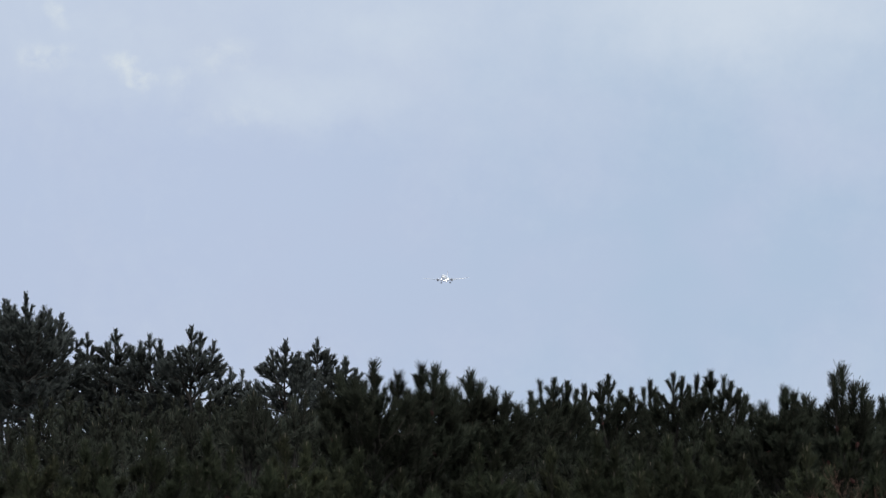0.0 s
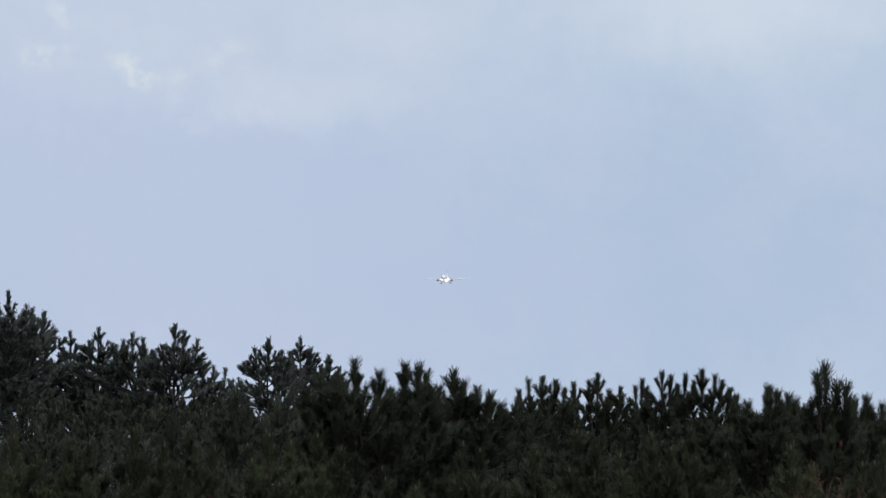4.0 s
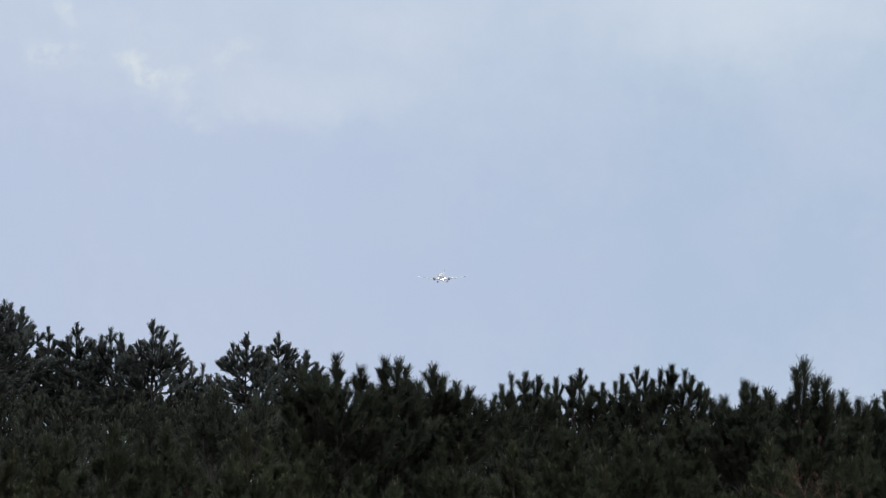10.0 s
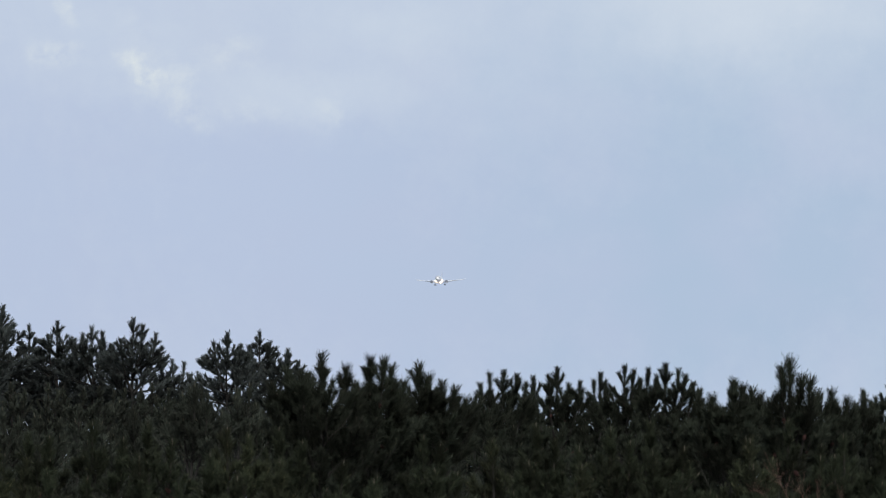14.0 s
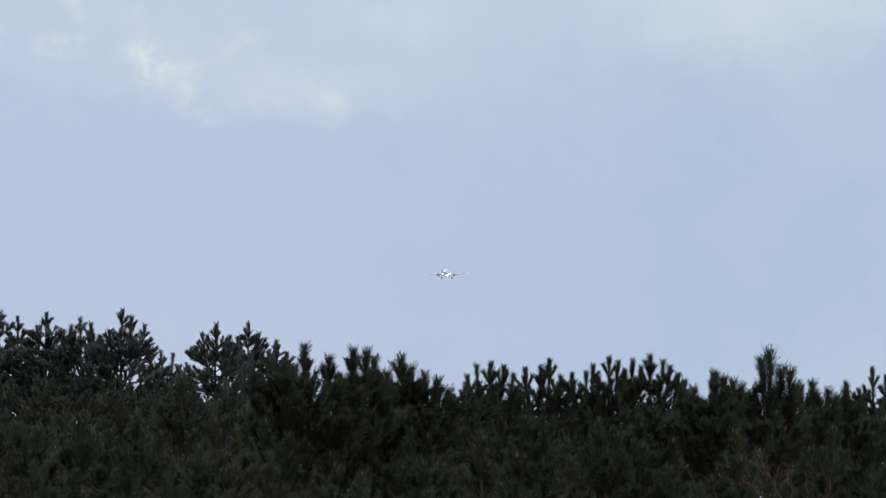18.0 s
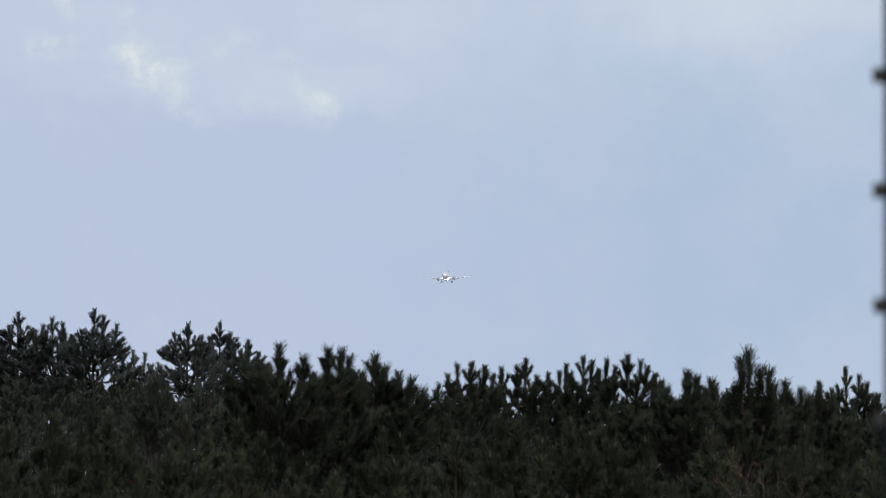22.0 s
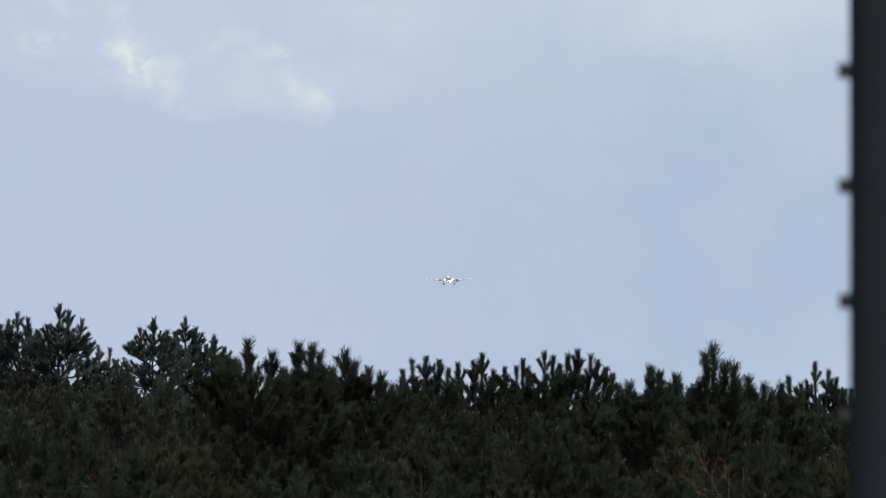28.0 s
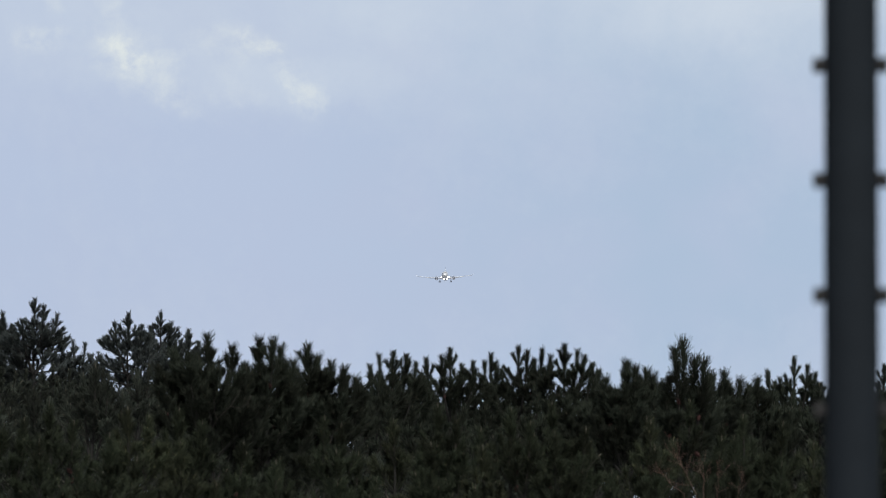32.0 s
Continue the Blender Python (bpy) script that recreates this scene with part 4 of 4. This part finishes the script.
def airliner():
    root = tagged(empty("airplane", Matrix()), "white twin-engine airliner on approach, wheels down, landing lights on", "airplane")
    rings = [(-18.7, 0.05, 0.05, -0.5), (-18.3, 0.65, 0.6, -0.48), (-17.3, 1.25, 1.2, -0.35), (-15.8, 1.75, 1.75, -0.12),
             (-13.5, 2.06, 2.14, 0), (-10, 2.12, 2.24, 0), (8, 2.12, 2.24, 0), (12, 1.75, 1.8, 0.25), (16, 0.95, 1.05, 0.85), (18.8, 0.25, 0.3, 1.3)]
    body = mesh_object("fuselage", *skin(rings), WHITE, root, True)

    def on_skin(y, deg, proud):
        a, b, z = (np.interp(y, [r[0] for r in rings], [r[k] for r in rings]) for k in (1, 2, 3))
        return ((a + proud) * math.sin(radians(deg)), y, z + (b + proud) * math.cos(radians(deg)))

    for d0, d1, y0, y1 in ((3, 28, -17.15, -16.55), (32, 50, -16.95, -16.35), (54, 68, -16.5, -15.9)):
        for s in (-1, 1):
            ring = [on_skin(y, s * d, 0.05) for y, d in ((y0, d0), (y0, d1), (y1, d1), (y1, d0))]
            ring += [on_skin(y, s * d, -0.12) for y, d in ((y0, d0), (y0, d1), (y1, d1), (y1, d0))]
            mesh_object("cockpit_window", ring, [(0, 1, 2, 3), (7, 6, 5, 4), (0, 4, 5, 1), (1, 5, 6, 2), (2, 6, 7, 3), (3, 7, 4, 0)], GLASS, body)
    mesh_object("belly_fairing", *skin([(-5.5, 0.3, 0.1, -1.8), (-4, 1.7, 0.7, -1.6), (0, 2.1, 0.9, -1.55), (3.5, 1.9, 0.7, -1.5), (5.5, 0.3, 0.1, -1.4)]), WING, root, True)
    for s in (-1, 1):
        wing = mesh_object("wing", *foil([(s * 1.3, -4.6, 7.2, -1.35, 0.48), (s * 6.2, -2.0, 4.4, -0.85, 0.30), (s * 12.6, 1.2, 2.9, -0.05, 0.17), (s * 18.2, 3.9, 1.6, 0.95, 0.08)]),
                           WING, root, True)
        mesh_object("wingtip", *foil([(s * 18.2, 3.9, 1.6, 0.95, 0.08), (s * 18.7, 4.4, 1.3, 1.3, 0.06), (s * 18.95, 5.1, 0.8, 2.0, 0.04)]), WHITE, root, True)
        lathe_part("navigation_light", [(0.04, -0.15), (0.11, -0.08), (0.12, 0.1), (0.04, 0.2)], NAV, wing, (s * 18.6, 4.0, 1.15), 8, "y", "lit white wingtip light")
        for a, b, y0, y1, z0, z1 in ((2.1, 6.0, 2.2, 2.3, -1.42, -0.98), (6.4, 11.6, 2.4, 3.9, -0.92, -0.36)):
            mesh_object("flap", *foil([(s * a, y0, 1.5, z0, 0.10), (s * b, y1, 1.1, z1, 0.08)]), WING, wing, True)
        for a, b in ((2.6, 4.9), (6.4, 9.4), (9.6, 12.9), (13.1, 17.2)):
            lead = [(s * x, -4.95 + 0.523 * (x - 1.3), 0.85 - 0.02 * x, -1.55 + (0.105 + 0.0015 * x) * (x - 1.3), 0.17) for x in (a, b)]
            mesh_object("slat", *foil(lead), WING, wing, True)
        for fx, fy in ((8.2, 2.4), (11.2, 3.4)):
            lathe_part("flap_fairing", [(0.03, -1.4), (0.2, -0.6), (0.22, 0.4), (0.03, 1.8)], WING, wing, (s * fx, fy, -1.0 + 0.06 * fx), 10, "y")
        eng = mesh_object("engine", *skin([(-4.9, 0.92, 0.95, 0), (-4.6, 1.10, 1.13, 0), (-3.2, 1.18, 1.2, 0), (-1.2, 1.05, 1.05, 0), (0.2, 0.72, 0.72, 0), (0.9, 0.4, 0.4, 0)]), WHITE, root, True)
        eng.location = (s * 5.6, -0.6, -1.55)
        lathe_part("inlet_lip", [(0.86, -4.98), (0.95, -5.06), (1.05, -4.98), (1.10, -4.6), (0.9, -4.7)], COWL, eng, axis="y", label="polished metal inlet lip", caps=False)
        lathe_part("fan", [(0.30, -4.95), (0.90, -4.97), (0.90, -4.9), (0.3, -4.88)], FAN, eng, axis="y", label="fan disc, dark tone lifted to blue-grey for haze")
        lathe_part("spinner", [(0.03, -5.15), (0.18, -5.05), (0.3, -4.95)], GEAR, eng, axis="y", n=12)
        mesh_object("pylon", *foil([(0.7, -3.2, 4.6, 0, 0.14), (1.1, -2.2, 4.2, 0, 0.14)], upright=True), WHITE, eng, True)
        mesh_object("tailplane", *foil([(s * 0.4, 13.2, 3.6, 0.95, 0.18), (s * 6.2, 16.8, 1.4, 1.55, 0.06)]), WHITE, root, True)
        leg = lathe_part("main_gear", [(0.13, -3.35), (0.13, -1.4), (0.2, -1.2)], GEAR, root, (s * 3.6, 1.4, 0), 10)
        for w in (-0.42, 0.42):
            lathe_part("wheel", [(0.2, w - 0.2), (0.52, w - 0.19), (0.58, w - 0.1), (0.58, w + 0.1), (0.52, w + 0.19), (0.2, w + 0.2)], RUBBER, leg, (0, 0, -3.35), 16, "x", "black tyre with distance haze in its colour")
        mesh_object("gear_door", [(0.1, -0.5, -1.5), (0.16, -0.5, -1.5), (0.35, -0.4, -2.9), (0.29, -0.4, -2.9), (0.1, 0.5, -1.5), (0.16, 0.5, -1.5), (0.35, 0.4, -2.9), (0.29, 0.4, -2.9)],
                    [(0, 1, 2, 3), (7, 6, 5, 4), (0, 4, 5, 1), (1, 5, 6, 2), (2, 6, 7, 3), (3, 7, 4, 0)], WHITE, leg)
        lamp(root, "landing_light", (s * 2.55, -4.75, -1.0), 0.33, "warm white landing lamp in the wing root")
    mesh_object("fin", *foil([(1.4, 10.6, 6.2, 0, 0.22), (7.6, 16.4, 2.6, 0, 0.10)], upright=True), WHITE, root, True)
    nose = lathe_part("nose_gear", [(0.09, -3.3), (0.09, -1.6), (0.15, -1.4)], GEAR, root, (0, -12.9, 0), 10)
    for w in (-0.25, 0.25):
        lathe_part("wheel", [(0.15, w - 0.11), (0.36, w - 0.1), (0.38, w), (0.36, w + 0.1), (0.15, w + 0.11)], RUBBER, nose, (0, 0, -3.3), 16, "x", "black tyre with distance haze in its colour")
    for x, r in ((-0.65, 0.30), (1.15, 0.46)):
        lamp(root, "landing_light", (x, -5.2, -2.2), r, "warm white landing lamp under the belly")
    return root


PLANE = airliner()


# ---- what moves ----
AIRCRAFT_ROWS = (
    (0, 2.03, 4700.0, 249.31, 0.5), (1, 4.75, 4670.6, 247.38, 0.5), (2, 8.73, 4641.2, 246.15, 0.5), (3, 12.32, 4611.9, 243.46, 0.5),
    (4.5, 16.94, 4567.8, 240.70, 0.5), (6, 20.65, 4523.7, 236.75, 0.5), (7, 22.12, 4494.3, 235.22, 0.5), (8, 24.51, 4464.9, 234.10, 0.6),
    (9, 27.23, 4435.5, 232.00, 0.6), (10, 29.26, 4406.2, 230.08, 0.6), (11, 32.07, 4376.8, 227.18, 0.6), (12, 34.94, 4347.4, 224.42, 0.7),
    (13, 36.91, 4318.0, 222.44, 0.7), (14, 40.80, 4288.6, 220.58, 0.7), (15.5, 45.63, 4244.4, 218.28, 0.6), (17, 49.44, 4200.3, 216.17, 0.6),
    (18, 52.91, 4170.9, 213.34, 0.6), (19, 58.56, 4141.5, 211.30, 0.5), (20, 60.43, 4112.1, 208.84, 0.5), (21, 67.36, 4082.6, 206.54, 1.0),
    (22, 70.86, 4053.1, 204.40, 1.5), (23, 75.41, 4023.7, 202.04, 2.2), (24, 79.37, 3994.2, 199.89, 2.5), (25, 83.08, 3964.8, 197.69, 2.8),
    (26.5, 88.32, 3920.6, 194.10, 1.7), (28, 92.69, 3876.4, 191.25, 0.8), (29, 95.45, 3846.9, 189.98, 0.8), (30, 97.78, 3817.5, 188.51, 1.1),
    (31, 100.60, 3788.0, 186.29, 1.5), (32, 103.88, 3758.6, 183.42, 1.6))
SWAY_TIMES = (0, 0.5, 1, 1.5, 2, 2.5, 3, 3.5, 5.5, 6, 6.5, 7, 7.5, 8, 8.5, 9, 9.5, 10, 10.5, 11, 11.5, 12, 12.5, 13, 13.5, 14, 14.5, 16.5, 17, 17.5, 18, 18.5, 19, 19.5, 20, 20.5, 21, 21.5, 22, 22.5, 23, 23.5, 24, 24.5, 25, 25.5, 27.5, 28, 28.5, 29, 29.5, 30, 30.5, 31, 31.5, 32)
# lean of the tree tops in the wind, in hundredths of their height
SWAYS = {
    "a": (0, -0.4, -1, -0.7, -0.7, -0.9, 0.7, -0.2, -0.7, -0.5, 1, 0, 0.7, -0.2, -0.2, 0.4, 0.3, 0.4, 0.9, 1.5, 1.3, 1.3, 0.7, 0.2, 1.2, 1.5, 0.4, 0.2, -0.6, -0.2, 0, 0.7, 1.2, 0.7, 0.2, -0.2, 1.1, 0.9, 0.7, 0.2, 1.2, 0.9, 0.9, 0.1, 0.1, 0.6, 1.5, 1.5, 0.7, -0.1, 0, 0.9, -0.9, -2.6, -2.8, -2.3),
    "b": (0, -0.2, -0.5, -0.2, -0.2, 0.2, 0.7, 0.4, -0.1, 0.3, 2, 1.1, 0.7, 0.2, -0, 0.6, 0.7, 0.6, 1.1, 1.5, 1.7, 1.7, 1.1, 0.7, 1.6, 1.7, 0.7, 0, -0.2, -0.2, 0.2, 0.7, 1.2, 1.1, 0.4, 0.2, 0.9, 0.9, 0.9, 0.6, 1.2, 1.3, 1.3, 0.6, 0.3, 0.8, 2.6, 2.2, 0.9, 0.1, 0.7, 1.1, 0.2, -1.6, -1.9, -1.4),
    "c": (0, -0.7, -0.7, -0.4, -0.7, -0.2, 0.7, 0, 0.3, -0.1, 1.4, 1.5, 0.2, 0.2, -0.9, 0.4, 0.5, 0.4, 1.3, 1.5, 1.7, 1.3, 0.9, 0.7, 1, 1.7, 0.4, 0, -0.2, -0.6, 0, 0.7, 0.7, 0.4, -0.2, -0.2, 0.9, 0.2, 0.5, 0.4, 0.5, 0.7, 0.6, 0.3, -0.1, 0.3, 2.6, 1.7, 0.9, -0.3, 0.7, 0.7, -0, -2.2, -2.1, -1.6),
    "d": (0, 0.3, 0.9, 1.3, 2.3, 1.5, 3.1, 2, 1.2, 0.4, -1.1, -0.7, 1.3, 1.8, 1.3, 0, 1.7, 3.1, 3.3, 1.8, 0.8, 1.3, 4.1, 4.6, 2.4, 2.3, 1.3, -0.2, -0.5, 2.6, 1.8, 1.7, 1.1, 0, 0.8, 0.5, 2.8, 3.8, 4.4, 2.8, 3.7, 1.6, 1.5, 1.7, 0.8, 0.2, 0.8, 1.1, 2.6, 0.6, 2.6, 2.9, 4.6, 4.2, 1.3, -1.2),
    "e": (0, 1, 0.1, 2.3, 2.3, 1.5, 4.1, 2.8, 1.2, 0.7, -0.6, -1, 1.5, 2.1, 1, 1, 0.9, 3.3, 4.1, 1.3, 0.5, 1.5, 3.1, 4.6, 3.5, 2.1, 1.8, -1, -0.5, 2.6, 3.1, 1.9, 1.4, 1.8, 0.5, -0.5, 2.3, 4.1, 4.4, 3.6, 2.7, 1.4, 2.3, 0.7, 0.3, 0.7, 0.3, 1.6, 2.3, 1.9, 1.3, 2.4, 5.9, 4, 1.3, -0.4),
    "f": (0, 2.5, 3.3, 2.9, 3, 3.2, 3.9, 3.5, -0.8, -0.6, -1.6, -1.4, -1.4, 0.8, 1.7, 3, 1.4, 0, 1.3, 3.5, 1.5, 0.3, 0.3, 1.3, 3.4, 3.7, 4, 1.8, 1.5, 2, 2.5, 2.6, 2.1, 1, 0, 1.5, 3.5, 3.5, 4.1, 3, 3.1, 1.4, 1.3, -1.3, -1.1, -1.3, -0.7, -0.4, 0.8, 2.3, 0.3, 0.1, 0.8, 2.4, 3.5, 3.1),
    "k": (0, 0, 0.6, 1.8, 2.3, 2, 2, 2, -0.1, 0.1, 0.1, 0, 0.3, 0.5, 1, 1.5, 1.1, 0.8, 1.8, 2.5, 1.3, 0.8, 0.8, 1, 2.7, 2.8, 2.3, 0.8, -0.2, -0.2, 1.5, 1.9, 2.7, 1, -0.2, 0.3, 2.1, 1.8, 2.1, 2.5, 2.9, 2.4, 1.5, -0.6, -0.2, 1.2, 0, 0.8, 1.6, 0.9, 0.6, 1.1, 2.3, 2.5, 2.1, 0.6),
    "m": (-0, 0.1, 0.1, -0.1, -0, 0.3, -0.1, -0.1, -0.1, -0.1, -1, -1.3, -0.8, -0.1, 0.6, -0.7, -0.9, -0.1, 0.1, -0.6, -1.5, -1.3, -0.5, -0.4, -1, -1, -0.5, -1.2, -1.6, -3.5, -2.9, -0.9, 0.7, 0, 0, 0.6, 1.1, -0.7, -2.5, -2.4, -0.4, 0.9, 0.3, -1.9, -1.7, -1.1, -1, -1.2, 0.6, 2.3, 2, 0.2, -1, -2.4, -1.2, 0.2),
    "n": (0, 0.8, 0.7, 2.1, 2.1, 2.1, 4.5, 3.7, 0.7, -0.1, -0.6, -1.3, 1.3, 2.1, 1.1, 1.3, 0.9, 3.4, 4, 1.1, 0.3, 1.6, 3.7, 4.5, 3.8, 2.6, 1.9, -1.8, 0, 2.9, 3.7, 2, 1.5, 1.6, 0.5, -1.3, 3.2, 4, 4.1, 3.4, 3.6, 1.2, 2.9, 0.5, 0.4, 0.5, 0.3, 1.4, 2.7, 1.7, 0.6, 2.5, 5, 4, 1.6, -0.7),
    "g": (0, 0, -0.1, 0.2, -0, -0.2, 0.4, 0.2, 0.1, 0.1, 1.6, 1.9, 1.5, 0.2, -0.9, 1.1, 1.4, 0.4, -0.2, 1.1, 2.1, 1.9, 0.9, 0.4, 1.4, 1.5, 0.9, 1.7, 1.9, 0.2, -0.7, -0.7, 1.6, 1.9, 0.6, -0.7, 0.2, 1.5, 1.1, -0.4, -0.3, 0.7, 1.1, -0.3, -0.8, 0.3, 0.2, 0.9, 0.9, 0.3, 0.3, 0.5, 1.1, 0.2, -0.2, -0.3),
    "h": (0, 0, -0.1, -0, -0, -0.2, 0, 0, 1.4, 1, 1.6, 0.7, 0.9, 0.9, 1.3, 1.1, 0.1, -0.2, 0.4, 1.3, 1.3, 0.2, -0.4, 0, 1, 1.9, 1.1, 0.7, 0.2, -0.4, -0.2, -0.3, 0.5, 0, -0.4, 0.2, 1.1, 0.9, 0.1, -1.1, -0.1, 0.7, 1.7, 0.3, -0.6, -1.1, 0.4, -0.6, 0.5, 0.7, 0, -1, -0.7, 0.2, 0.2, -0.3),
}

def motions():
    walk(PLANE, [(t, pose(x, y, z, -2.0, -bank, np.interp(t, (0, 18, 25, 29, 32), (-6.5, -6.2, -4.8, -3.2, -2.6)))) for t, x, y, z, bank in AIRCRAFT_ROWS])
    walk(SKY, [(0, pose(*EYE)), (16, pose(*EYE, -0.055, 0, -0.76)), (32, pose(*EYE, -0.095, 0, -1.51))])
    for tree, kind, seed, x, y in SWAYING:
        rows = []
        if kind in SWAYS:
            for t, c in zip(SWAY_TIMES, SWAYS[kind]):
                rows.append((t, pose(x, y, 0, 0.25 * math.sin(t * 1.3 + seed), math.degrees(c / 100.0), 0)))
        else:
            amp = 0.04 if kind == "far" else 0.16
            speed = 1.6 + 0.5 * math.sin(seed * 2.3)
            for k in range(65):
                t = k * 0.5
                c = amp * (math.sin(speed * t + seed) + 0.6 * math.sin(0.43 * speed * t + 2.1 * seed))
                rows.append((t, pose(x, y, 0, 0.5 * amp * math.sin(0.8 * speed * t + seed), c, 0)))
        walk(tree, rows)


motions()
